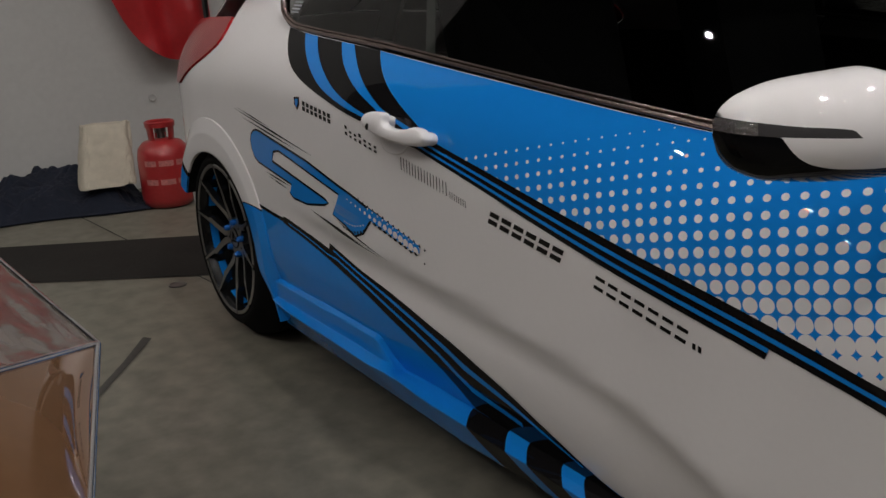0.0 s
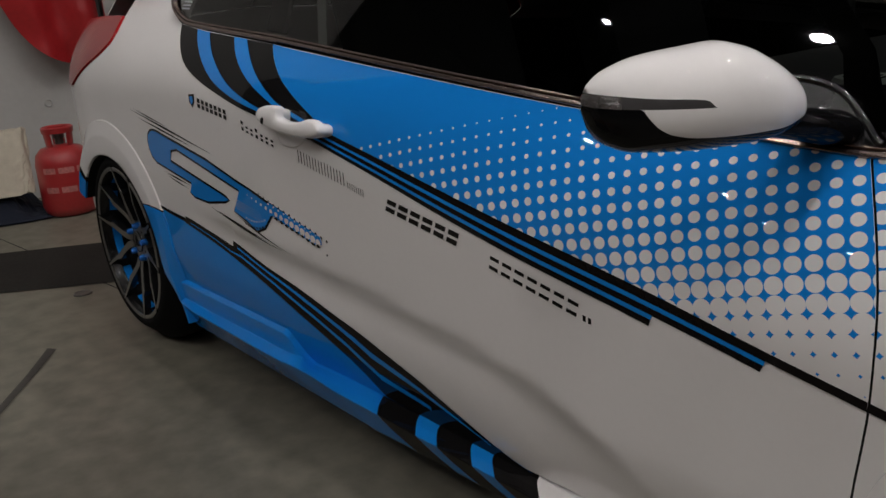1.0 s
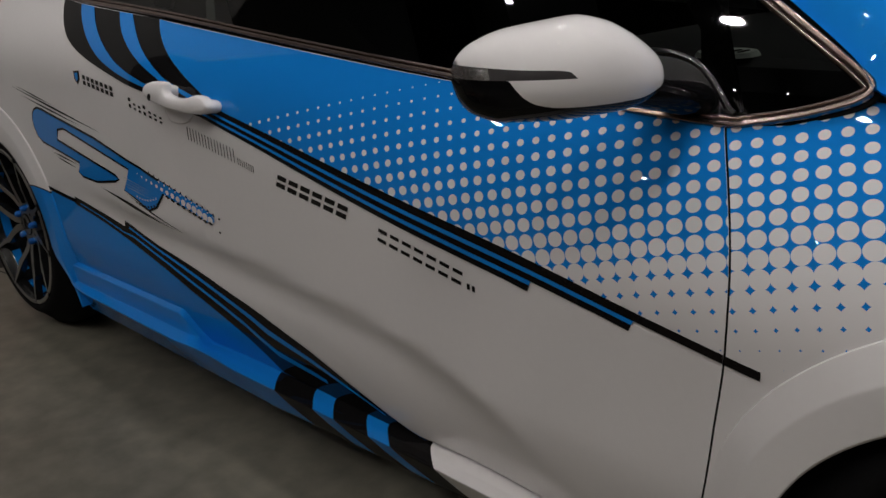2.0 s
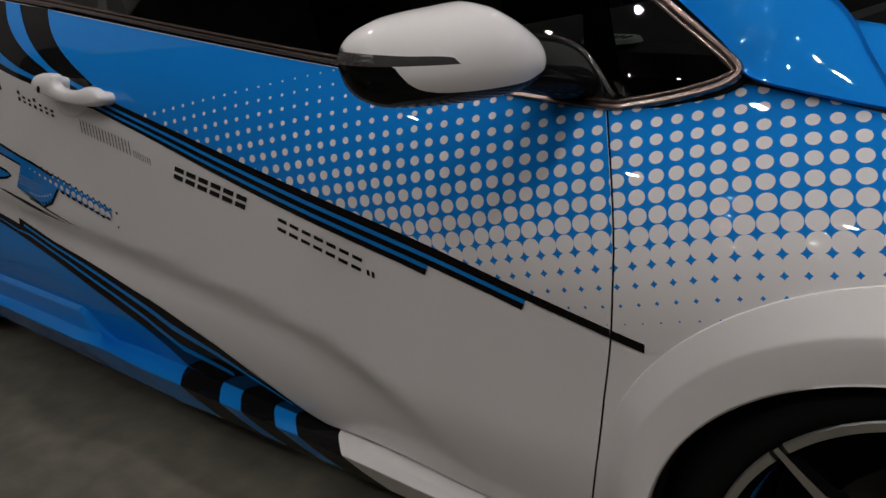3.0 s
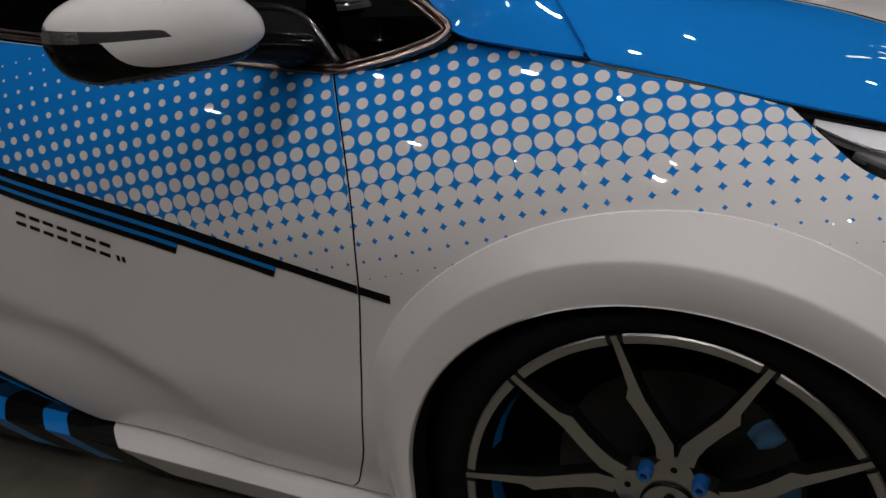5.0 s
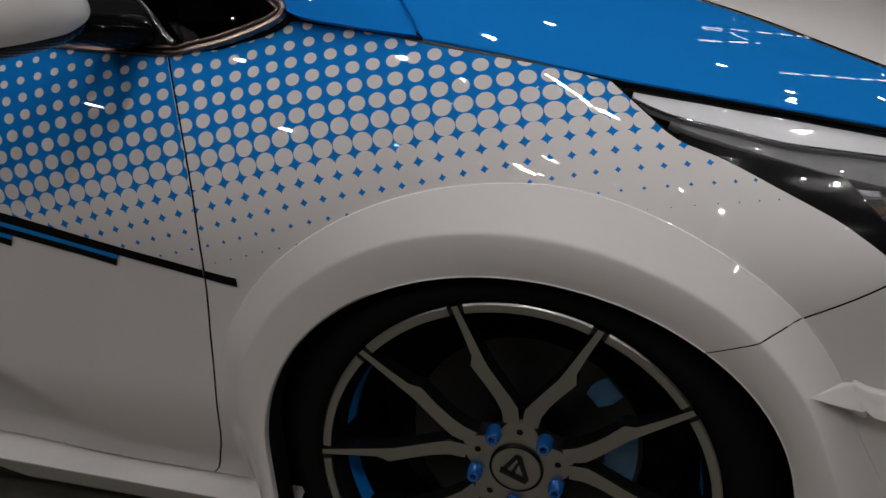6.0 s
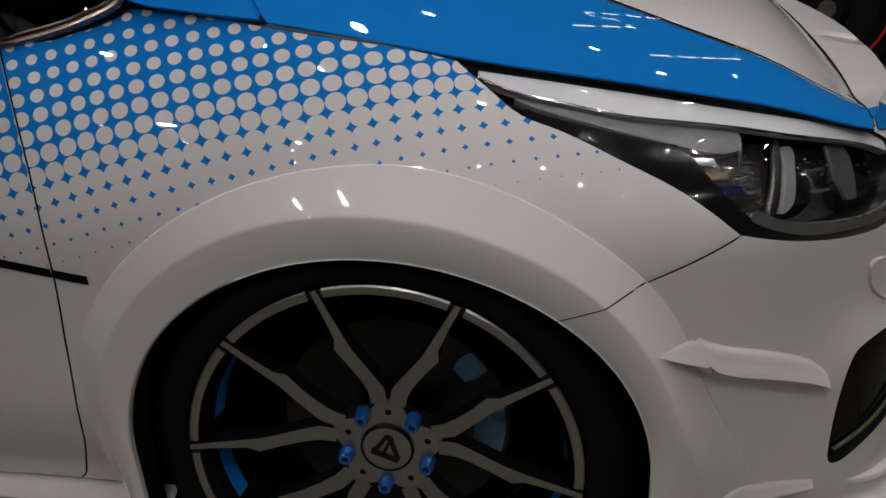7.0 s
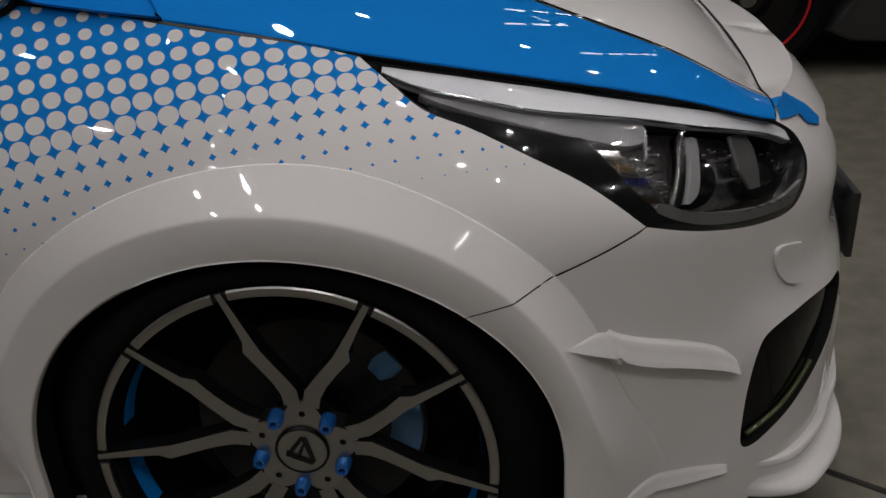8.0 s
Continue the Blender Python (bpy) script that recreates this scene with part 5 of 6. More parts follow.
pillow("handle_foot", arc_pts([(-1.435, 0.765), (-1.402, 0.769), (-1.402, 0.785), (-1.432, 0.789)], 3, True), [(0, -0.002), (0, 0.030)], M_WHITE, grip)
DISH = arc_pts([(-1.588, 0.766), (-1.583, 0.744), (-1.564, 0.735), (-1.529, 0.736), (-1.500, 0.748), (-1.492, 0.764), (-1.54, 0.772)], 4, True)
pillow("handle_dish", DISH, [(0, -0.001), (0.0008, 0.0020), (0.0026, 0.0026), (0.005, 0.0022)], M_WHITE, door, "white dish rim behind the handle")
pillow("lock_cap", [(-1.586 + 0.006 * math.cos(t), 0.786 + 0.0058 * math.sin(t)) for t in steps(0, 2 * math.pi, 14)[:-1]], [(0, 0.034), (0, 0.0385), (0.001, 0.0395)], M_INK, grip)


# ---- headlights ----
def band(us, top, low):
    return [(u, low(u)) for u in us] + [(u, top(u)) for u in us[::-1]]


def lamp_top(u):
    return spline([(0.108, 0.776), (0.25, 0.752), (0.392, 0.724), (0.538, 0.692), (0.655, 0.662), (0.72, 0.635)], u)


LAMP = dedupe(LAMP_LOW[:-1] + LAMP_FRONT[:-1] + LAMP_TOP[:-1])
M_BOWL = material("smoked_chrome_reflector", (0.30, 0.29, 0.29), 0.18, 1.0, 0, 0.3, 120, 0.3)
M_BACKING = material("smoked_inner_housing", (0.26, 0.25, 0.25), 0.35, 0.2, 0, 0.6, 160, 0.5)
M_CRESCENT = material("frosted_light_guide", (0.33, 0.33, 0.33), 0.3, 0, 0.4, 0, 60, 0.1)
M_SAIL = material("satin_grey_bezel", (0.22, 0.217, 0.217), 0.3, 0.5, 0, 0.1, 60, 0.2)
# indigo and bronze reflections put into the chrome facets' own colour
M_INDIGO = material("indigo_reflection_chrome", (0.12, 0.14, 0.45), 0.15, 1.0, 0, 0.3, 150, 0.2)
M_AMBER = material("bronze_reflection_chrome", (0.42, 0.30, 0.20), 0.15, 1.0, 0, 0.4, 150, 0.3)


def headlight(far):
    body = panel("headlight", LAMP, M_GLOSSBLACK, car, -0.075, 0.0, 0.03, far, "dark headlight with clear cover and white strip")
    cover = panel("lamp_cover", LAMP, M_LENS, body, 0.0005, 0.0, 0.02, far, "clear plastic cover")
    cover.visible_shadow = False
    inner = dedupe(shrink(LAMP, 0.0032))
    panel("lamp_rim", [LAMP, inner], M_GLOSSBLACK, body, -0.002, 0.06, 0.03, far, "black rim")
    mask_top = arc_pts([(0.672, 0.549), (0.562, 0.557), (0.490, 0.576), (0.445, 0.606), (0.416, 0.640), (0.389, 0.678), (0.361, 0.687), (0.294, 0.706), (0.225, 0.724), (0.196, 0.733)], 3)
    panel("lamp_mask", dedupe(LAMP_LOW[9:] + LAMP_FRONT[1:13] + mask_top), M_GLOSSBLACK, body, -0.005, 0.05, 0.02, far, "broad black mask along the lower edge")
    strip_low = [(0.135, 0.764), (0.18, 0.749), (0.262, 0.730), (0.342, 0.711), (0.404, 0.700), (0.483, 0.685), (0.536, 0.672), (0.606, 0.655), (0.678, 0.634), (0.72, 0.615)]
    us = steps(0.138, 0.712, 28)
    panel("light_strip", band(us, lambda u: lamp_top(u) - 0.0015 + 0.004 * smooth((u - 0.25) / 0.35), lambda u: spline(strip_low, u)), M_DRL, body, -0.003, 0.012, 0.02, far, "white strip lamp along the top")
    tube("strip_edge", [tuple((x, 2 * CY - y if far else y, z)) for x, y, z in (skin(u, spline(strip_low, u) - 0.001, -0.003) for u in us)], 0.0018, M_BRIGHT, body, 6, "bright edge line")
    turn_low = [(0.185, 0.744), (0.200, 0.738), (0.298, 0.709), (0.364, 0.689), (0.406, 0.677), (0.450, 0.667), (0.470, 0.668), (0.478, 0.679)]
    us = steps(0.188, 0.477, 28)
    panel("turn_lamp", band(us, lambda u: spline(strip_low, u) - 0.003, lambda u: min(spline(turn_low, u), spline(strip_low, u) - 0.0035)), M_GREYSTRIP, body, -0.008, 0.012, 0.02, far, "grey honeycomb turn lamp")
    panel("lamp_backing", dedupe(shrink(LAMP, 0.006)), M_BACKING, body, -0.060, 0.0, 0.03, far, "smoked inner housing")
    for k, (u, z, r) in enumerate(((0.556, 0.612, 0.033), (0.668, 0.590, 0.028))):
        c, n = Vector(skin(u, z, -0.045)), Vector((0.80, -0.52, 0.0)).normalized()
        if far:
            c.y, n.y = 2 * CY - c.y, -n.y
        m = Matrix.Translation(c) @ n.to_track_quat("Y", "Z").to_matrix().to_4x4()
        lens = lathe_part("projector_lens", [(0.022, 0.0005), (0.020, r * 0.35), (0.013, r * 0.7), (0.002, r * 0.95), (-0.01, r)], M_GLOSSBLACK, body, 28, "y", (0, 0, 0), False, "dark glass projector", 80)
        lens.data.transform(m)
        ring = lathe_part("projector_ring", [(-0.012, r * 0.99), (-0.004, r * 1.06), (-0.006, r * 1.14), (-0.02, r * 1.15)], M_BOWL, body, 28, "y", (0, 0, 0), False, "smoked chrome ring", 60)
        ring.data.transform(m)

    def blade(name, pts, off, mat, label, thick=0.02):
        return panel(name, pts, mat, body, off, thick, 0.02, far, label)
    blade("light_blade", arc_pts([(0.505, 0.595), (0.523, 0.601), (0.533, 0.616), (0.542, 0.636), (0.552, 0.659), (0.536, 0.662), (0.530, 0.643), (0.519, 0.621)], 3, True), -0.016, M_CRESCENT, "pale upright light crescent")
    blade("blade_rim", arc_pts([(0.486, 0.597), (0.498, 0.597), (0.520, 0.634), (0.538, 0.667), (0.529, 0.668), (0.507, 0.630)], 3, True), -0.018, M_BOWL, "smoked chrome rim")
    blade("chrome_blade", [(0.617, 0.585), (0.635, 0.584), (0.641, 0.612), (0.645, 0.632), (0.641, 0.648), (0.610, 0.652), (0.606, 0.630), (0.604, 0.614)], -0.016, M_SAIL, "satin chrome blade", 0.006)
    for z0, z1 in ((0.628, 0.632), (0.601, 0.605)):
        blade("projector_bar", [(0.577, z0 + 0.004), (0.620, z0 - 0.001), (0.620, z1 - 0.001), (0.577, z1 + 0.004)], -0.030, M_SAIL, "satin grey projector frame bar", 0.006)
    for u0 in (0.576, 0.616):
        blade("projector_bar", [(u0 - 0.002, 0.606), (u0 + 0.003, 0.605), (u0 + 0.005, 0.632), (u0, 0.634)], -0.030, M_SAIL, "satin grey projector frame bar", 0.006)
    blade("lamp_floor", arc_pts([(0.451, 0.597), (0.502, 0.572), (0.566, 0.5565), (0.653, 0.5485), (0.712, 0.556), (0.724, 0.572), (0.712, 0.572), (0.641, 0.562), (0.557, 0.573), (0.495, 0.589), (0.460, 0.606)], 3, True), -0.004, M_SAIL, "satin grey lower bezel", 0.006)
    # loose bright facets, added to imitate glints inside the lamp
    bm = bmesh.new()
    dice = random.Random(11)
    for k in range(150):
        near = k < 105
        f, g = dice.random(), dice.random()
        u, z = (0.408 + 0.050 * f + 0.046 * g, 0.672 - 0.056 * f - 0.010 * g) if near else (0.545 + 0.165 * f, 0.655 - 0.045 * f - 0.030 * g * g)
        c, n = Vector(skin(u, z, -0.020 - 0.012 * dice.random())), Vector(skin_normal(u, z))
        n = (n + Vector((dice.uniform(-0.6, 0.6), dice.uniform(-0.5, 0.5), dice.uniform(-0.5, 0.7)))).normalized()
        side = n.cross(Vector((0, 0, 1))).normalized()
        up = side.cross(n)
        w, h = dice.uniform(0.0015, 0.0060 if near else 0.0035), dice.uniform(0.0006, 0.0016)
        vs = [c + side * (w * a) + up * (h * b) for a, b in ((-1, -1), (1, -1), (1, 1), (-1, 1))]
        if far:
            vs = [Vector((v.x, 2 * CY - v.y, v.z)) for v in vs]
        bm.faces.new([bm.verts.new(v) for v in vs])
    part("glint_facets", bm, M_BRIGHT, body, "many tiny bright facets added to imitate glints")
    blade("divider", [(0.479, 0.680), (0.483, 0.680), (0.464, 0.652), (0.460, 0.653)], -0.012, M_BRIGHT, "bright divider", 0.006)
    for k in range(9):
        f = k / 8
        u, z = 0.402 + 0.050 * f, 0.668 - 0.062 * f
        w, hh = 0.030 - 0.004 * f, 0.0042
        blade("reflector_facet", [(u, z - hh), (u + w, z - hh - 0.004), (u + w - 0.002, z + hh - 0.005), (u - 0.003, z + hh - 0.001)], -0.012 - 0.004 * (k % 2), (M_BRIGHT, M_BOWL, M_AMBER, M_BRIGHT, M_INDIGO)[k % 5], "bright reflector facet", 0.010)
    for k in range(7):
        f = k / 6
        u, z = 0.470 + 0.006 * (k % 2), 0.668 - 0.052 * f
        blade("reflector_step", [(u, z), (u + 0.014, z - 0.003), (u + 0.014, z - 0.0048), (u, z - 0.0018)], -0.020, (M_BRIGHT, M_BOWL, M_AMBER)[k % 3], "thin reflector step", 0.006)
    for k in range(6):
        u, z = 0.585 + 0.020 * k, 0.566 - 0.0015 * k
        blade("reflector_step", [(u, z), (u + 0.010, z - 0.002), (u + 0.010, z - 0.0002), (u, z + 0.0018)], -0.003, M_BRIGHT, "thin reflector step", 0.003)
    return body


headlight(False)
headlight(True)


# ---- wheels ----
def wheel(at, spin, far=False, steer=0.0, camber=0.0):
    turn = (pose(*at, camber, -spin, steer) if not far else pose(*at, camber, spin, 180 + steer)) @ Matrix.Diagonal((0.987, 1, 0.987, 1))
    prof = [(0.004, 0.2330), (0.014, 0.2265), (0.045, 0.2215), (0.10, 0.216), (0.19, 0.216)]
    rim = lathe_part("wheel", prof, M_RIMBLACK, car, 72, label="black and machined ten-spoke wheel")
    rim.matrix_basis = turn
    lathe_part("tyre", [(0.012, 0.240), (0.000, 0.2455), (-0.005, 0.252), (-0.006, 0.262), (0.001, 0.273), (0.013, 0.283), (0.030, 0.299), (0.052, 0.324), (0.075, 0.3292), (0.19, 0.3292), (0.215, 0.31), (0.21, 0.22)], M_RUBBER, rim, 80, label="low black tyre", angle=60)
    lathe_part("rim_lip", [(0.006, 0.2310), (-0.0015, 0.2325), (-0.003, 0.2345), (-0.0035, 0.2440), (0.0, 0.2460), (0.008, 0.2462)], M_RIMBLACK, rim, 96, angle=50)
    tips = [84.5 + 72 * k + s * 19.7 for k in range(5) for s in (-1, 1)]
    tips.sort()
    for i, a in enumerate(tips):
        b = tips[(i + 1) % 10] + (360 if i == 9 else 0)
        bm = bmesh.new()
        rows = []
        for t in steps(a + 2.3, b - 2.3, 12):
            c, s = math.cos(radians(t)), math.sin(radians(t))
            rows.append([bm.verts.new((c * r, y, s * r)) for r, y in ((0.2325, 0.002), (0.2328, -0.0040), (0.2345, -0.0052), (0.2425, -0.0052), (0.2445, -0.0035), (0.2450, 0.002))])
        for p, q in zip(rows, rows[1:]):
            for k in range(5):
                bm.faces.new((p[k], q[k], q[k + 1], p[k + 1]))
        bm.faces.new(rows[0])
        bm.faces.new(rows[-1][::-1])
        bmesh.ops.recalc_face_normals(bm, faces=bm.faces)
        shade(part("lip_arc", bm, M_MACHINED, rim, "machined lip arc").data, 40)
        bm = bmesh.new()
        rows = [[bm.verts.new((math.cos(radians(t)) * r, y, math.sin(radians(t)) * r)) for r, y in ((0.2228, 0.026), (0.2192, 0.050))] for t in steps(a + 6, b - 6, 10)]
        for p, q in zip(rows, rows[1:]):
            bm.faces.new((p[0], p[1], q[1], q[0]))
        part("blue_arc", bm, M_BLUE, rim, "blue arc on the barrel")
    outer = [(20.7, 0.2440), (20.6, 0.205), (20.8, 0.174), (23.4, 0.160), (20.8, 0.130), (18.5, 0.105), (17.5, 0.085), (20.0, 0.066)]
    inner = [(18.8, 0.2440), (17.6, 0.205), (16.4, 0.176), (15.0, 0.155), (11.5, 0.130), (7.0, 0.108), (2.0, 0.090), (0.0, 0.066)]
    depth_of = [(0.06, 0.033), (0.09, 0.027), (0.13, 0.0165), (0.18, 0.006), (0.2440, -0.0056)]
    spokes = []
    for sign in (-1, 1):
        bm = bmesh.new()
        rows = []
        for (oa, orr), (ia, ir) in zip(outer, inner):
            row = []
            for ang, r, dy in ((oa, orr, 0.022), (oa, orr, 0.0025), ((oa * 0.94 + ia * 0.06), orr, 0.0), ((oa * 0.06 + ia * 0.94), ir, 0.0), (ia, ir, 0.0025), (ia, ir, 0.022)):
                t = radians(84.5 + sign * ang)
                row.append(bm.verts.new((math.cos(t) * r, spline(depth_of, r) + dy, math.sin(t) * r)))
            rows.append(row)
        for p, q in zip(rows, rows[1:]):
            for k in range(5):
                f = bm.faces.new((p[k], p[k + 1], q[k + 1], q[k]) if sign > 0 else (p[k], q[k], q[k + 1], p[k + 1]))
                f.material_index = 0 if k == 2 else 1
        f = bm.faces.new(rows[0])
        f.material_index = 1
        bmesh.ops.recalc_face_normals(bm, faces=bm.faces)
        spokes.append(part("spoke", bm, [M_MACHINED, M_RIMBLACK], rim, "machined spoke with black flanks"))
    for k in range(1, 5):
        for s in spokes[:2]:
            o = new("spoke", s.data)
            o.parent = rim
            o.matrix_basis = pose(0, 0, 0, 0, -72 * k, 0)
            tagged(o, "machined spoke with black flanks")
    bm = bmesh.new()
    pts = []
    for k in range(60):
        a = 84.5 + 6 * k
        r = 0.062 + 0.010 * math.cos(radians(5 * (a - 84.5)))
        pts.append((math.cos(radians(a)) * r, math.sin(radians(a)) * r))
    prism(bm, pts, lambda p, d: (p[0], 0.032 + 0.03 * d, p[1]), True)
    bmesh.ops.recalc_face_normals(bm, faces=bm.faces)
    part("hub", bm, M_MACHINED, rim, "machined hub")
    lathe_part("cap_ring", [(0.033, 0.0345), (0.0285, 0.034), (0.0275, 0.0325), (0.0285, 0.031)], M_RIMBLACK, rim, 40)
    lathe_part("centre_cap", [(0.033, 0.0312), (0.0288, 0.0305), (0.0280, 0.0002)], M_MACHINED, rim, 36, label="pale centre cap with a black emblem", angle=60)
    bm = bmesh.new()
    for quad in (((-0.021, -0.006), (-0.019, 0.002), (0.016, -0.014), (0.011, -0.020)), ((0.016, -0.014), (0.010, -0.012), (0.000, 0.021), (0.008, 0.020)), ((-0.019, -0.002), (-0.013, -0.003), (0.006, 0.021), (0.000, 0.022)), ((-0.008, -0.008), (-0.003, -0.010), (0.004, 0.008), (0.001, 0.010))):
        prism(bm, quad, lambda p, d: (p[0], 0.0267 + 0.003 * d, p[1]), True)
    bmesh.ops.recalc_face_normals(bm, faces=bm.faces)
    part("emblem", bm, M_RIMBLACK, rim, "plain black emblem bars")
    for k in range(5):
        a = radians(84.5 + 36 + 72 * k)
        c = (0.054 * math.cos(a), 0.004, 0.054 * math.sin(a))
        lathe_part("wheel_nut", [(0.034, 0.0105), (0.022, 0.0100), (0.015, 0.0086), (0.013, 0.0074), (0.013, 0.0044), (0.022, 0.0040)], M_BLUEMETAL, rim, 14, "y", c, False, "blue anodised wheel nut")
        a = radians(84.5 + 72 * k)
        bm = bmesh.new()
        lathe(bm, [(0.0315, 0.0001), (0.0315, 0.0042)], 12, "y", (0.053 * math.cos(a), 0, 0.053 * math.sin(a)))
        bmesh.ops.recalc_face_normals(bm, faces=bm.faces)
        part("hub_hole", bm, M_GAP, rim)
    # one even tone, darker than brake_disc_steel
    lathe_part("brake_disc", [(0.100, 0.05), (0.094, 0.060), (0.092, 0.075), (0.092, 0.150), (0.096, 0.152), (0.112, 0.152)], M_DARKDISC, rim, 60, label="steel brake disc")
    lathe_part("back_plate", [(0.150, 0.01), (0.150, 0.214)], M_GAP, rim, 40)
    for name, lo, hi, ring in (("brake_caliper", -30, 20, ((0.100, 0.104), (0.104, 0.090), (0.118, 0.084), (0.144, 0.088), (0.150, 0.104))),
                               ("caliper_bridge", 14, 34, ((0.134, 0.108), (0.136, 0.098), (0.143, 0.096), (0.148, 0.108))),
                               ("caliper_lug", 30, 49, ((0.108, 0.104), (0.112, 0.090), (0.128, 0.086), (0.147, 0.090), (0.152, 0.104)))):
        bm = bmesh.new()
        rows = []
        for t in steps(lo, hi, 10):
            f = (t - lo) / (hi - lo)
            tuck = 0.010 * (abs(2 * f - 1) ** 4)
            c, q = math.cos(radians(t + spin)), math.sin(radians(t + spin))
            rows.append([bm.verts.new((c * r, y + tuck, q * r)) for r, y in ring])
        for p, o in zip(rows, rows[1:]):
            for k in range(len(ring) - 1):
                bm.faces.new((p[k], o[k], o[k + 1], p[k + 1]))
        bm.faces.new(rows[0])
        bm.faces.new(rows[-1][::-1])
        bmesh.ops.recalc_face_normals(bm, faces=bm.faces)
        shade(part(name, bm, M_CALIPER, rim, "blue brake caliper").data, 50)
    return rim


wheel((0.0023, -0.002, 0.3255), -0.3, steer=2.5, camber=-1.6)
wheel((-2.65, -0.008, 0.3255), 31)
wheel((0, 2 * CY - 0.006, 0.3255), 0, True, 2.5, -1.6)
wheel((-2.65, 2 * CY + 0.008, 0.3255), 31, True)

# ---- door mirrors ----
M_SPARKLE = material("cut_glass_reflector", (0.20, 0.19, 0.19), 0.2, 0.8, 0.6, 0.6, 320, 0.5)
M_INDICATOR = material("smoked_indicator_lens", (0.055, 0.052, 0.053), 0.12, 0, 1.0, 0, 60, 0.1)
MIR_TOP = [(0, 0.904), (0.03, 0.918), (0.10, 0.931), (0.25, 0.943), (0.45, 0.949), (0.60, 0.952), (0.70, 0.947), (0.80, 0.935), (0.90, 0.918), (0.96, 0.905), (0.985, 0.898), (1, 0.890)]
MIR_LOW = [(0, 0.893), (0.03, 0.871), (0.09, 0.855), (0.2, 0.845), (0.45, 0.842), (0.7, 0.844), (0.9, 0.854), (0.97, 0.869), (1, 0.886)]
MIR_DEEP = [(0, 0.004), (0.03, 0.026), (0.10, 0.048), (0.25, 0.070), (0.5, 0.083), (0.75, 0.078), (0.9, 0.060), (0.97, 0.036), (1, 0.004)]
MA, MB = Vector((-0.606, -0.176, 0)), Vector((-0.488, 0.035, 0))
MN = Vector((0.873, -0.487, 0))


def mirror_point(a, b):
    """a along the housing from its outer end; b from the top over the front to the bottom, beyond that the back."""
    a = min(max(a, 0.0), 1.0)
    top, low, deep = spline(MIR_TOP, a), spline(MIR_LOW, a), spline(MIR_DEEP, a)
    zc = low + 0.42 * (top - low)
    p = MA.lerp(MB, a)
    t = math.pi / 2 * (1 - 2 * b)
    s, c = math.sin(t), max(0.0, math.cos(t))
    z = zc + (top - zc) * s if s > 0 else zc + (zc - low) * s
    q = p + MN * (deep * c ** 0.75 - 0.012)
    return q.x, q.y, z


def mirror_turn(a, z):
    """The b at which the housing reaches height z."""
    top, low = spline(MIR_TOP, a), spline(MIR_LOW, a)
    zc = low + 0.42 * (top - low)
    s = (z - zc) / (top - zc) if z > zc else (z - zc) / (zc - low)
    return 0.5 - math.asin(min(1.0, max(-1.0, s))) / math.pi


MIR_IND_TOP = [(0, 0.911), (0.05, 0.910), (0.25, 0.9055), (0.38, 0.9035), (0.43, 0.9015), (0.45, 0.897), (0.462, 0.8945), (1, 0.8945)]
MIR_IND_LOW = [(0, 0.897), (0.25, 0.8955), (0.462, 0.8945), (1, 0.8945)]
MIR_WHITE_LOW = [(0, 0.897), (0.18, 0.8958), (0.20, 0.888), (0.24, 0.877), (0.30, 0.869), (0.40, 0.8645), (0.60, 0.863), (0.78, 0.865), (0.90, 0.873), (0.97, 0.883), (1, 0.889)]


def mirror_band(hi, lo):
    def fn(a, s):
        k = min(max(a, 0.0), 1.0)
        b0 = 0.0 if hi is None else mirror_turn(k, spline(hi, k))
        b1 = 1.0 if lo is None else mirror_turn(k, spline(lo, k))
        return mirror_point(k, b0 + (b1 - b0) * s)
    return fn


for far in (False, True):
    along_mirror = steps(0, 1, 80)
    housing = sheet("wing_mirror", mirror_band(None, MIR_IND_TOP), along_mirror, steps(0, 1, 36), M_WHITE, car, "white door mirror with smoked indicator and black base", 0, far)
    sheet("mirror_cheek", mirror_band(MIR_IND_LOW, MIR_WHITE_LOW), steps(0.18, 1, 60), steps(0, 1, 14), M_WHITE, housing, "white lower shell", 0, far)
    sheet("mirror_base", mirror_band(MIR_WHITE_LOW, None), along_mirror, steps(0, 1, 20), M_SHELL, housing, "gloss black lower shell", 0, far)
    sheet("indicator", mirror_band(MIR_IND_TOP, MIR_IND_LOW), steps(0, 0.462, 50), steps(0, 1, 6), [M_INDICATOR, M_SPARKLE], housing, "smoked indicator lens", 0, far, lambda a, s: int(a < 0.11))
    bm = bmesh.new()
    ring = [bm.verts.new(tuple(MA.lerp(MB, a) - MN * 0.012)[:2] + (spline(MIR_TOP, a),)) for a in steps(0, 1, 20)] + [bm.verts.new(tuple(MA.lerp(MB, a) - MN * 0.012)[:2] + (spline(MIR_LOW, a),)) for a in steps(0.98, 0.02, 18)]
    bm.faces.new(ring)
    if far:
        for v in bm.verts:
            v.co.y = 2 * CY - v.co.y
    part("mirror_glass", bm, M_BRIGHT, housing, "mirror glass")
    foot = [(-0.515, 0.00, 0.862), (-0.500, 0.04, 0.856), (-0.490, 0.072, 0.848), (-0.484, 0.10, 0.842)]
    tube("mirror_foot", [(x, 2 * CY - y if far else y, z) for x, y, z in foot], [0.020, 0.024, 0.027, 0.029], M_SHELL, housing, 16, "black mirror foot", (1.3, 0.75))
SAIL = arc_pts([(-0.565, 0.890), (-0.53, 0.889), (-0.502, 0.884), (-0.480, 0.875), (-0.461, 0.860), (-0.445, 0.844), (-0.432, 0.830), (-0.424, 0.825)], 4)
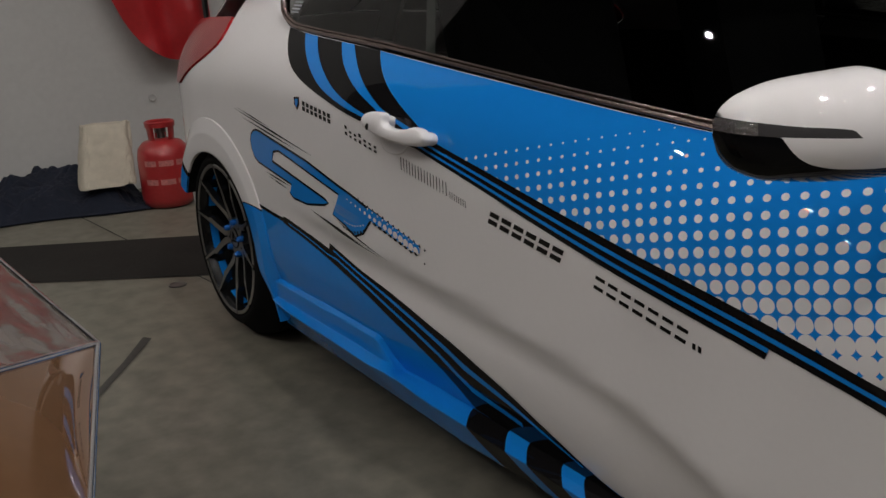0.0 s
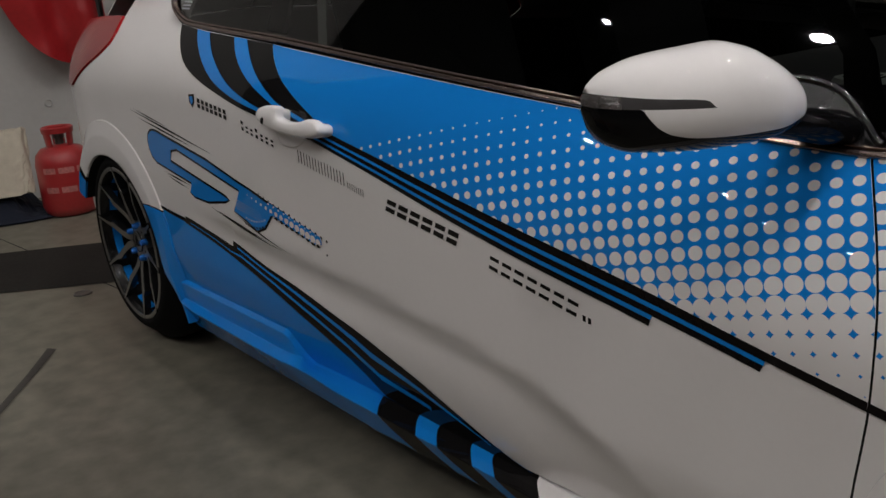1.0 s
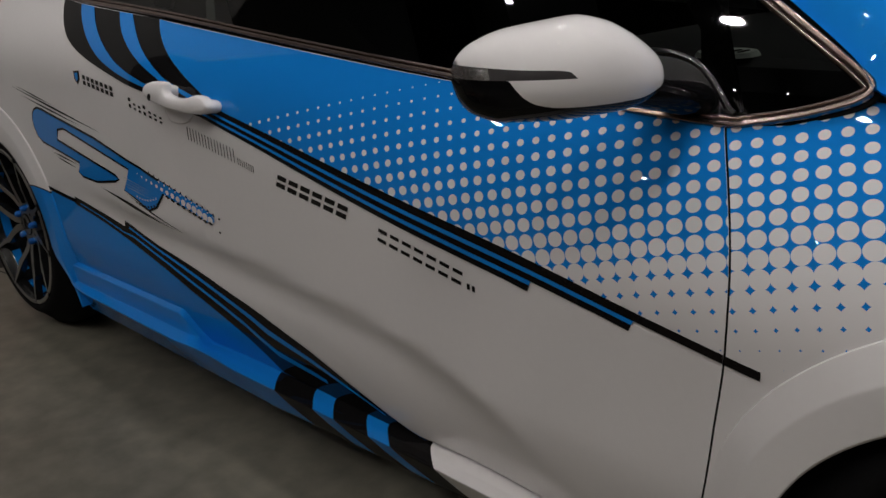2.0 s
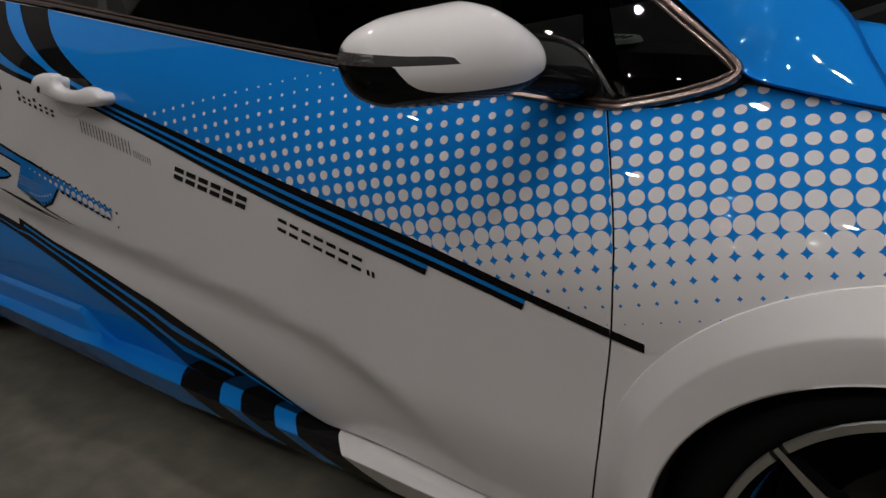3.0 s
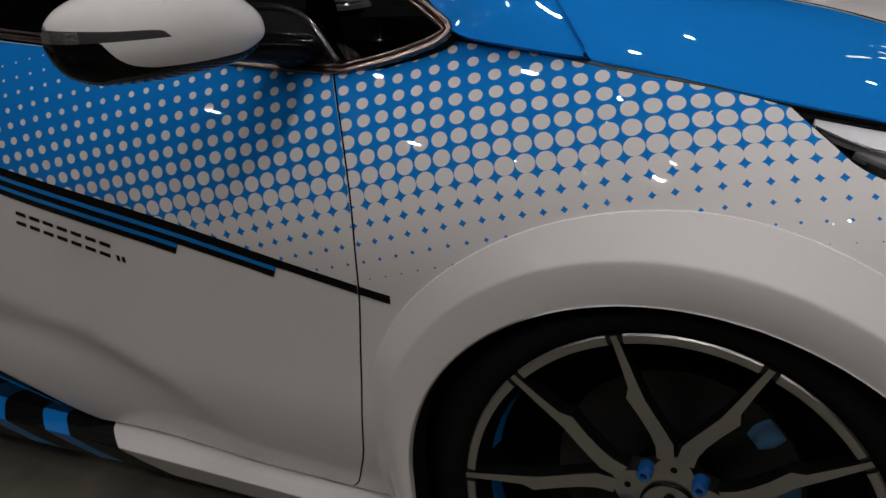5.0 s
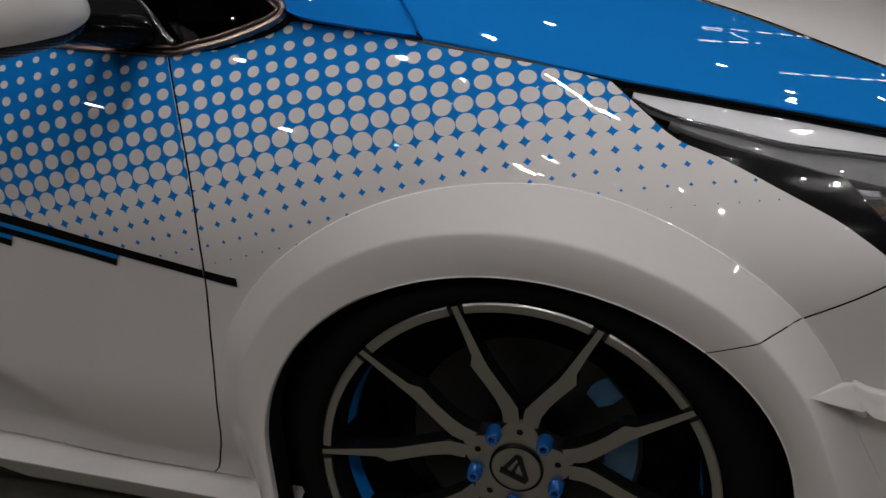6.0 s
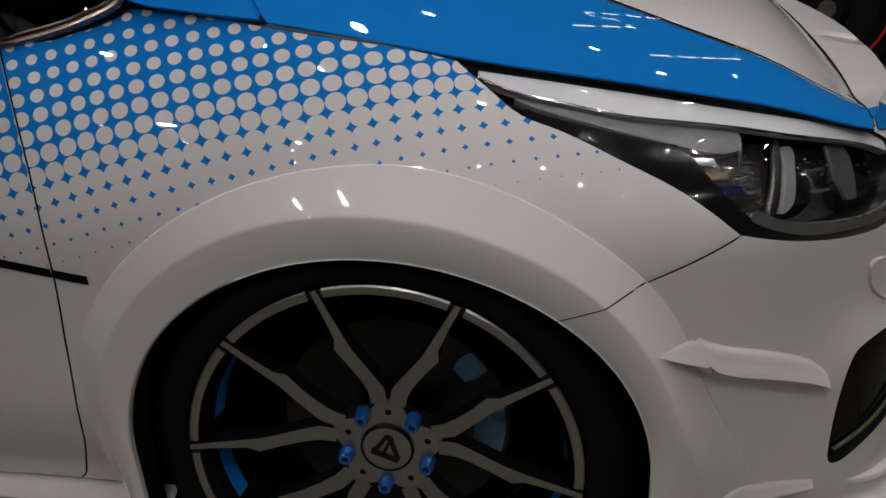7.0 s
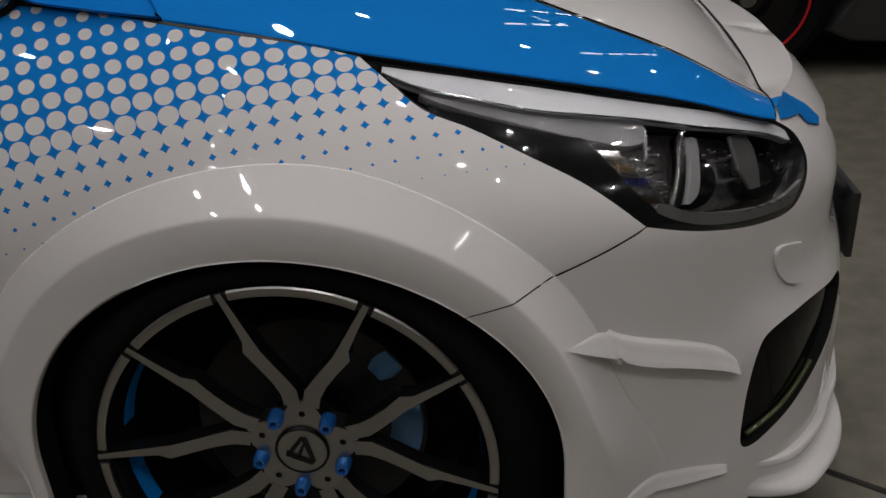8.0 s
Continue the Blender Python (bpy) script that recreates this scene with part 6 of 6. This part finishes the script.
for far in (False, True):
    kw = dict(surface=side_glass, normal_of=glass_normal, far=far)
    sail = panel("mirror_triangle", [(-0.60, 0.832), (-0.44, 0.822)] + SAIL[::-1] + [(-0.60, 0.89)], M_GLOSSBLACK, car, 0.012, 0.012, 0.02, label="gloss black plate under the mirror", **kw)
    tube("sail_ridge", [tuple((x, 2 * CY - y if far else y, z)) for x, y, z in (tuple(c + n * 0.013 for c, n in zip(side_glass(*p), glass_normal(*p))) for p in SAIL)], 0.0045, M_GLOSSBLACK, sail, 10, "satin black rounded edge")

# ---- things round the car ----
# gas bottle
M_RED = material("red_bottle_paint", (0.36, 0.022, 0.024), 0.35, 0, 0.5, 0.1, 60, 0.12)
M_PRINT = material("faded_pale_print", (0.46, 0.16, 0.15), 0.45, 0, 0.3, 0.1, 90, 0.5)
bottle = thing("gas_bottle", "squat red steel gas bottle with a carrying collar", "gas bottle", at=(-4.78, 0.41, 0))
lathe_part("body", [(0.0, 0.05), (0.0, 0.10), (0.012, 0.125), (0.05, 0.138), (0.27, 0.138), (0.32, 0.128), (0.352, 0.100), (0.366, 0.05), (0.37, 0.02)], M_RED, bottle, 40, "z", angle=50)
for k in range(3):
    a0 = 120 * k + 20
    bm = bmesh.new()
    rows = [[bm.verts.new((math.cos(radians(t)) * r, math.sin(radians(t)) * r, z)) for r, z in ((0.060, 0.352), (0.067, 0.435), (0.073, 0.435), (0.066, 0.352))] for t in steps(a0, a0 + 52, 6)]
    for p, q in zip(rows, rows[1:]):
        for i in range(4):
            bm.faces.new((p[i], q[i], q[(i + 1) % 4], p[(i + 1) % 4]))
    bm.faces.new(rows[0])
    bm.faces.new(rows[-1])
    bmesh.ops.recalc_face_normals(bm, faces=bm.faces)
    part("collar_post", bm, M_RED, bottle)
lathe_part("collar_ring", [(0.43, 0.062), (0.43, 0.078), (0.455, 0.080), (0.462, 0.072), (0.455, 0.062)], M_RED, bottle, 36, "z", closed=True)
for z in (0.235, 0.135):
    for a0, a1 in ((-62, -34), (-28, 4), (10, 34)):
        bm = bmesh.new()
        rows = [[bm.verts.new((math.cos(radians(t)) * 0.1386, math.sin(radians(t)) * 0.1386, h)) for h in (z, z + 0.030)] for t in steps(a0, a1, 6)]
        for p, q in zip(rows, rows[1:]):
            bm.faces.new((p[0], q[0], q[1], p[1]))
        part("print_bar", bm, M_PRINT, bottle, "faded pale print bar")
lathe_part("valve", [(0.36, 0.022), (0.40, 0.020), (0.40, 0.030), (0.425, 0.030), (0.425, 0.002)], M_DISC, bottle, 16, "z", label="grey valve")

# cloth bag
M_CLOTH = material("cream_cotton_cloth", (0.52, 0.47, 0.38), 0.9, 0, 0, 0.5, 350, 0.15)
M_NAVY = material("navy_quilted_cloth", (0.0045, 0.008, 0.020), 0.9, 0, 0, 0.6, 130, 0.3)


def bag_point(a, b):
    """a round the bag, b upwards."""
    t = 2 * math.pi * a
    c, s = math.cos(t), math.sin(t)
    sx, sy = 0.085 * (1 - 0.45 * b), 0.152 * (1 - 0.08 * b)
    x = sx * math.copysign(abs(c) ** 0.5, c)
    y = sy * math.copysign(abs(s) ** 0.4, s)
    n = noise.noise(Vector((c * 1.5, s * 1.5, b * 3))) * 0.018 + abs(noise.noise(Vector((c * 3, s * 5 + b * 2, b * 6 + s)))) * 0.011 * (1 - 0.5 * b)
    return -4.86 + x - 0.10 * b + n, 0.112 + y * 0.92 + 0.055 * b + n * 0.5, 0.142 + 0.315 * b + 0.012 * noise.noise(Vector((s * 3, c * 3, 7)))


bag = sheet("cloth_bag", bag_point, steps(0, 1, 64), steps(0, 1, 24), M_CLOTH, None)
tagged(bag, "creased cream cotton bag standing on the navy blanket", "bag")
bm = bmesh.new()
bm.from_mesh(bag.data)
bmesh.ops.remove_doubles(bm, verts=bm.verts, dist=1e-4)
rim_edges = [e for e in bm.edges if e.is_boundary]
bmesh.ops.holes_fill(bm, edges=rim_edges)
bmesh.ops.recalc_face_normals(bm, faces=bm.faces)
bm.to_mesh(bag.data)
bm.free()
shade(bag.data, 50)


def blanket_point(a, b):
    """a along the wall, b away from it."""
    y = -0.95 + 1.30 * a
    x = -5.34 + (0.41 + 0.03 * math.sin(9 * a) + 0.19 * a) * b
    hump = spline([(0, 0.10), (0.35, 0.13), (0.62, 0.19), (0.78, 0.20), (0.9, 0.14), (1.0, 0.015)], a) * spline([(0, 1.0), (0.5, 0.9), (0.8, 0.6), (0.93, 0.33), (1.0, 0.03)], b)
    w = noise.noise(Vector((a * 9, b * 4, 2))) * 0.070 + abs(noise.noise(Vector((a * 22 + b * 6, b * 11, 5)))) * 0.048 - 0.02
    return x, y, max(0.006, hump + w * min(1, hump * 12))


blanket = sheet("blanket", blanket_point, steps(0, 1, 90), steps(0, 1, 40), M_NAVY, None, "", 0.006)
tagged(blanket, "crumpled navy blue moving blanket heaped against the wall", "blanket")
bm = bmesh.new()
bmesh.ops.create_uvsphere(bm, u_segments=20, v_segments=14, radius=1)
for v in bm.verts:
    v.co = Vector((v.co.x * 0.12, v.co.y * 0.13, v.co.z * 0.10 + 0.1)) * (1 + 0.12 * noise.noise(v.co * 2.3))
sack = part("black_bag", bm, M_SEAT)
shade(sack.data, 60)
sack.location = (-5.15, -0.56, 0.085)
tagged(sack, "small crumpled black bag lying on the blanket", "bag")

# red fabric banner on a black pole
M_BANNER = material("glossy_red_fabric", (0.42, 0.018, 0.022), 0.35, 0, 0.2, 0.4, 40, 0.15)
BANNER_LOW = [(0.22, 1.75), (0.27, 1.40), (0.32, 1.20), (0.37, 1.06), (0.43, 0.93), (0.50, 0.83), (0.58, 0.775), (0.68, 0.745), (0.80, 0.74), (0.95, 0.75)]
banner = thing("banner", "glossy red fabric banner hanging from a black pole", "banner", at=(0, 0, 0))


def banner_point(a, b):
    y = 0.24 + 0.66 * a
    low = spline(BANNER_LOW, y)
    z = low + (2.2 - low) * b
    return -5.17 + 0.035 * math.sin(y * 22 + z * 3) * (1 - 0.4 * b) + 0.02 * noise.noise(Vector((y * 6, z * 5, 0))), y, z


sheet("cloth", banner_point, steps(0, 1, 50), steps(0, 1, 40), M_BANNER, banner, "glossy red fabric", 0.004)
tube("pole", [(-5.10, 0.845, 0.0), (-5.10, 0.845, 1.2), (-5.10, 0.84, 2.25)], 0.022, M_PLASTIC, banner, 12, "black pole")
lathe_part("wall_cap", [(0, 0.024), (0.006, 0.024), (0.009, 0.021), (0.009, 0.015), (0.004, 0.013), (0.004, 0.0005)], M_WALL, None, 24, "x", (X0, 0.545, 0.530))
tagged(bpy.data.objects["wall_cap"], "small round grey cap on the wall", "wall fitting")
lathe_part("floor_cap", [(0.0, 0.034), (0.004, 0.034), (0.006, 0.030), (0.003, 0.026), (0.003, 0.001)], M_DISC, None, 24, "z", (-3.315, 0.0, 0.0))
tagged(bpy.data.objects["floor_cap"], "small round metal cap set in the floor", "floor fitting")
# a soft tapering shadow, painted as a dark streak on the floor
bm = bmesh.new()
bm.faces.new([bm.verts.new((x, y, 0.003)) for x, y in ((-2.835, -0.262), (-2.805, -0.242), (-2.64, -0.352), (-2.44, -0.492), (-2.30, -0.60), (-2.315, -0.608), (-2.66, -0.37))])
bmesh.ops.recalc_face_normals(bm, faces=bm.faces)
tagged(part("floor_mark", bm, M_FLOORSHADE), "dark shadow streak painted on the concrete floor", "floor mark", "", "structure")

# polished display stand beside the camera
M_BRONZE = material("polished_brown_lacquer", (0.20, 0.105, 0.055), 0.05, 0.35, 1.0, 0, 25, 0.12, 0.6)
M_STANDTOP = material("film_covered_brown_top", (0.125, 0.104, 0.092), 0.2, 0.0, 0.8, 0.35, 22, 0.30, 0.4)
foil = M_STANDTOP.node_tree
foil.links.new(foil.nodes["Bump"].outputs[0], foil.nodes["Principled BSDF"].inputs["Coat Normal"])
stand = thing("display_stand", "polished brown lacquered display stand with bright edges", "display stand", at=(0, 0, 0))
C, A, B = Vector((-1.295, -0.66, 0.58)), Vector((-1.94, -0.81, 0.71)), Vector((-1.04, -0.87, 0.666))
E4 = A + B - C
feet = [Vector((p.x - 0.06, p.y - 0.20, 0.0)) for p in (C, A, E4, B)]
bm = bmesh.new()
for p in [q - Vector((0, 0, 0.006)) for q in (C, A, B, E4)] + feet:
    bm.verts.new(p)
bmesh.ops.convex_hull(bm, input=bm.verts)
bmesh.ops.dissolve_limit(bm, angle_limit=0.01, verts=bm.verts, edges=bm.edges)
part("body", bm, M_BRONZE, stand, "polished brown lacquer")
sheet("top_foil", lambda a, b: tuple(C + (A - C) * a + (B - C) * b + Vector((0, 0, 0.004 * noise.noise(Vector((a * 9, b * 9, 1)))))), steps(0, 1, 40), steps(0, 1, 40), M_STANDTOP, stand, "crinkled clear film over the brown top")


def apron_point(a, b):
    """The bowed front of the stand. a: 0 at the bright corner, 1 at the far end; b: 0 at the top, 1 at the lowest point of the bow, then straight down."""
    k = min(b, 1.0)
    p = (C + (Vector((-0.93, -0.755, 0.535)) - C) * (1.05 * k)).lerp(B + (Vector((-0.55, -1.02, 0.50)) - B) * k, a)
    p += Vector((0.10, 0.16, 0.55)) * (0.30 * max(1e-6, a * (1 - a)) ** 0.8 * k * (1.25 - k))
    return p.x, p.y, p.z if b <= 1 else p.z * max(0.0, 1 - (b - 1) / 0.2)


sheet("apron", apron_point, steps(0, 1, 40), steps(0, 1, 30) + [1.01, 1.1, 1.2], M_BRONZE, stand, "bowed brown lacquer front")
for p, q in ((C, A), (C, B), (C, Vector(apron_point(0, 1)))):
    tube("edge_trim", [p, p.lerp(q, 0.5), q], 0.0048, M_BRIGHT, stand, 8, "bright metal edge")

# dark car parked behind
M_DARKPAINT = material("dark_grey_paint", (0.018, 0.018, 0.020), 0.3, 0, 0.9, 0, 60, 0.1)
M_REDLINE = material("red_rim_stripe", (0.5, 0.01, 0.02), 0.4, 0, 0.3, 0, 60, 0.1)
dark = thing("dark_car", "dark grey parked car with red-striped black wheels", "car", at=(1.06, 2.80, 0))
outline = [(-0.42, 0.16), (-0.40, 0.34), (-0.28, 0.58), (-0.10, 0.67), (0.10, 0.67), (0.28, 0.58), (0.40, 0.34), (0.42, 0.14), (2.05, 0.14), (2.07, 0.34), (2.18, 0.58), (2.36, 0.67), (2.55, 0.67), (2.74, 0.58), (2.86, 0.34), (2.88, 0.18),
           (3.42, 0.24), (3.48, 0.60), (3.40, 0.92), (2.95, 1.02), (2.45, 1.38), (1.55, 1.44), (0.95, 1.32), (0.35, 0.98), (-0.55, 0.80), (-0.86, 0.62), (-0.90, 0.25)]
bm = bmesh.new()
prism(bm, arc_pts(outline, 3, True), lambda p, d: (p[0], 0.02 + 1.70 * d, p[1]), True)
bmesh.ops.recalc_face_normals(bm, faces=bm.faces)
es = [e for e in bm.edges if len(e.link_faces) == 2 and any(len(f.verts) > 10 for f in e.link_faces)]
bmesh.ops.bevel(bm, geom=es, offset=0.05, segments=3, affect="EDGES", profile=0.6)
ob = part("body", bm, M_DARKPAINT, dark, "dark grey painted body")
shade(ob.data, 40)
bm = bmesh.new()
prism(bm, [(0.62, 1.0), (1.02, 1.28), (1.6, 1.38), (2.35, 1.33), (2.70, 1.04)], lambda p, d: (p[0], 0.012 + 0.02 * d, p[1]), True)
bmesh.ops.recalc_face_normals(bm, faces=bm.faces)
part("side_window", bm, M_GLOSSBLACK, dark, "dark side window")
for x in (0.0, 2.46):
    for y in (0.0, 1.54):
        w = lathe_part("wheel", [(0.02, 0.001), (0.02, 0.06), (0.05, 0.10), (0.05, 0.20), (0.01, 0.228)], M_RIMBLACK, dark, 40, "y", (x, y, 0.325), label="black wheel")
        lathe_part("tyre", [(0.02, 0.236), (0.0, 0.25), (-0.005, 0.28), (0.01, 0.31), (0.04, 0.325), (0.18, 0.325), (0.20, 0.30), (0.20, 0.1)], M_RUBBER, w, 48, "y", (x, y, 0.325), label="black tyre")
        lathe_part("rim_stripe", [(0.012, 0.227), (0.002, 0.229), (0.002, 0.236), (0.012, 0.238)], M_REDLINE, w, 60, "y", (x, y, 0.325), label="red rim stripe")
        lathe_part("hub_cap", [(0.02, 0.035), (0.01, 0.032), (0.008, 0.001)], M_DISC, w, 20, "y", (x, y, 0.325))

# sticker on the quarter window and a belt behind the glass
for k in range(4):
    panel("window_sticker", [(-2.212 + 0.004 * k, 1.010 + 0.008 * k), (-2.165 + 0.004 * k, 1.008 + 0.008 * k), (-2.165 + 0.004 * k, 1.012 + 0.008 * k), (-2.212 + 0.004 * k, 1.014 + 0.008 * k)], M_LIVERYGREY, car, 0.004, 0, 0.05,
          label="pale film bars on the glass", surface=side_glass, normal_of=glass_normal)
panel("seat_belt", [(-1.575, 0.90), (-1.545, 0.90), (-1.70, 1.20), (-1.73, 1.20)], material("pale_belt_webbing", (0.55, 0.57, 0.55), 0.7, 0, 0, 0.3, 300, 0.1), car, -0.03, 0.003, 0.05, label="pale seat belt behind the glass", surface=side_glass, normal_of=glass_normal)
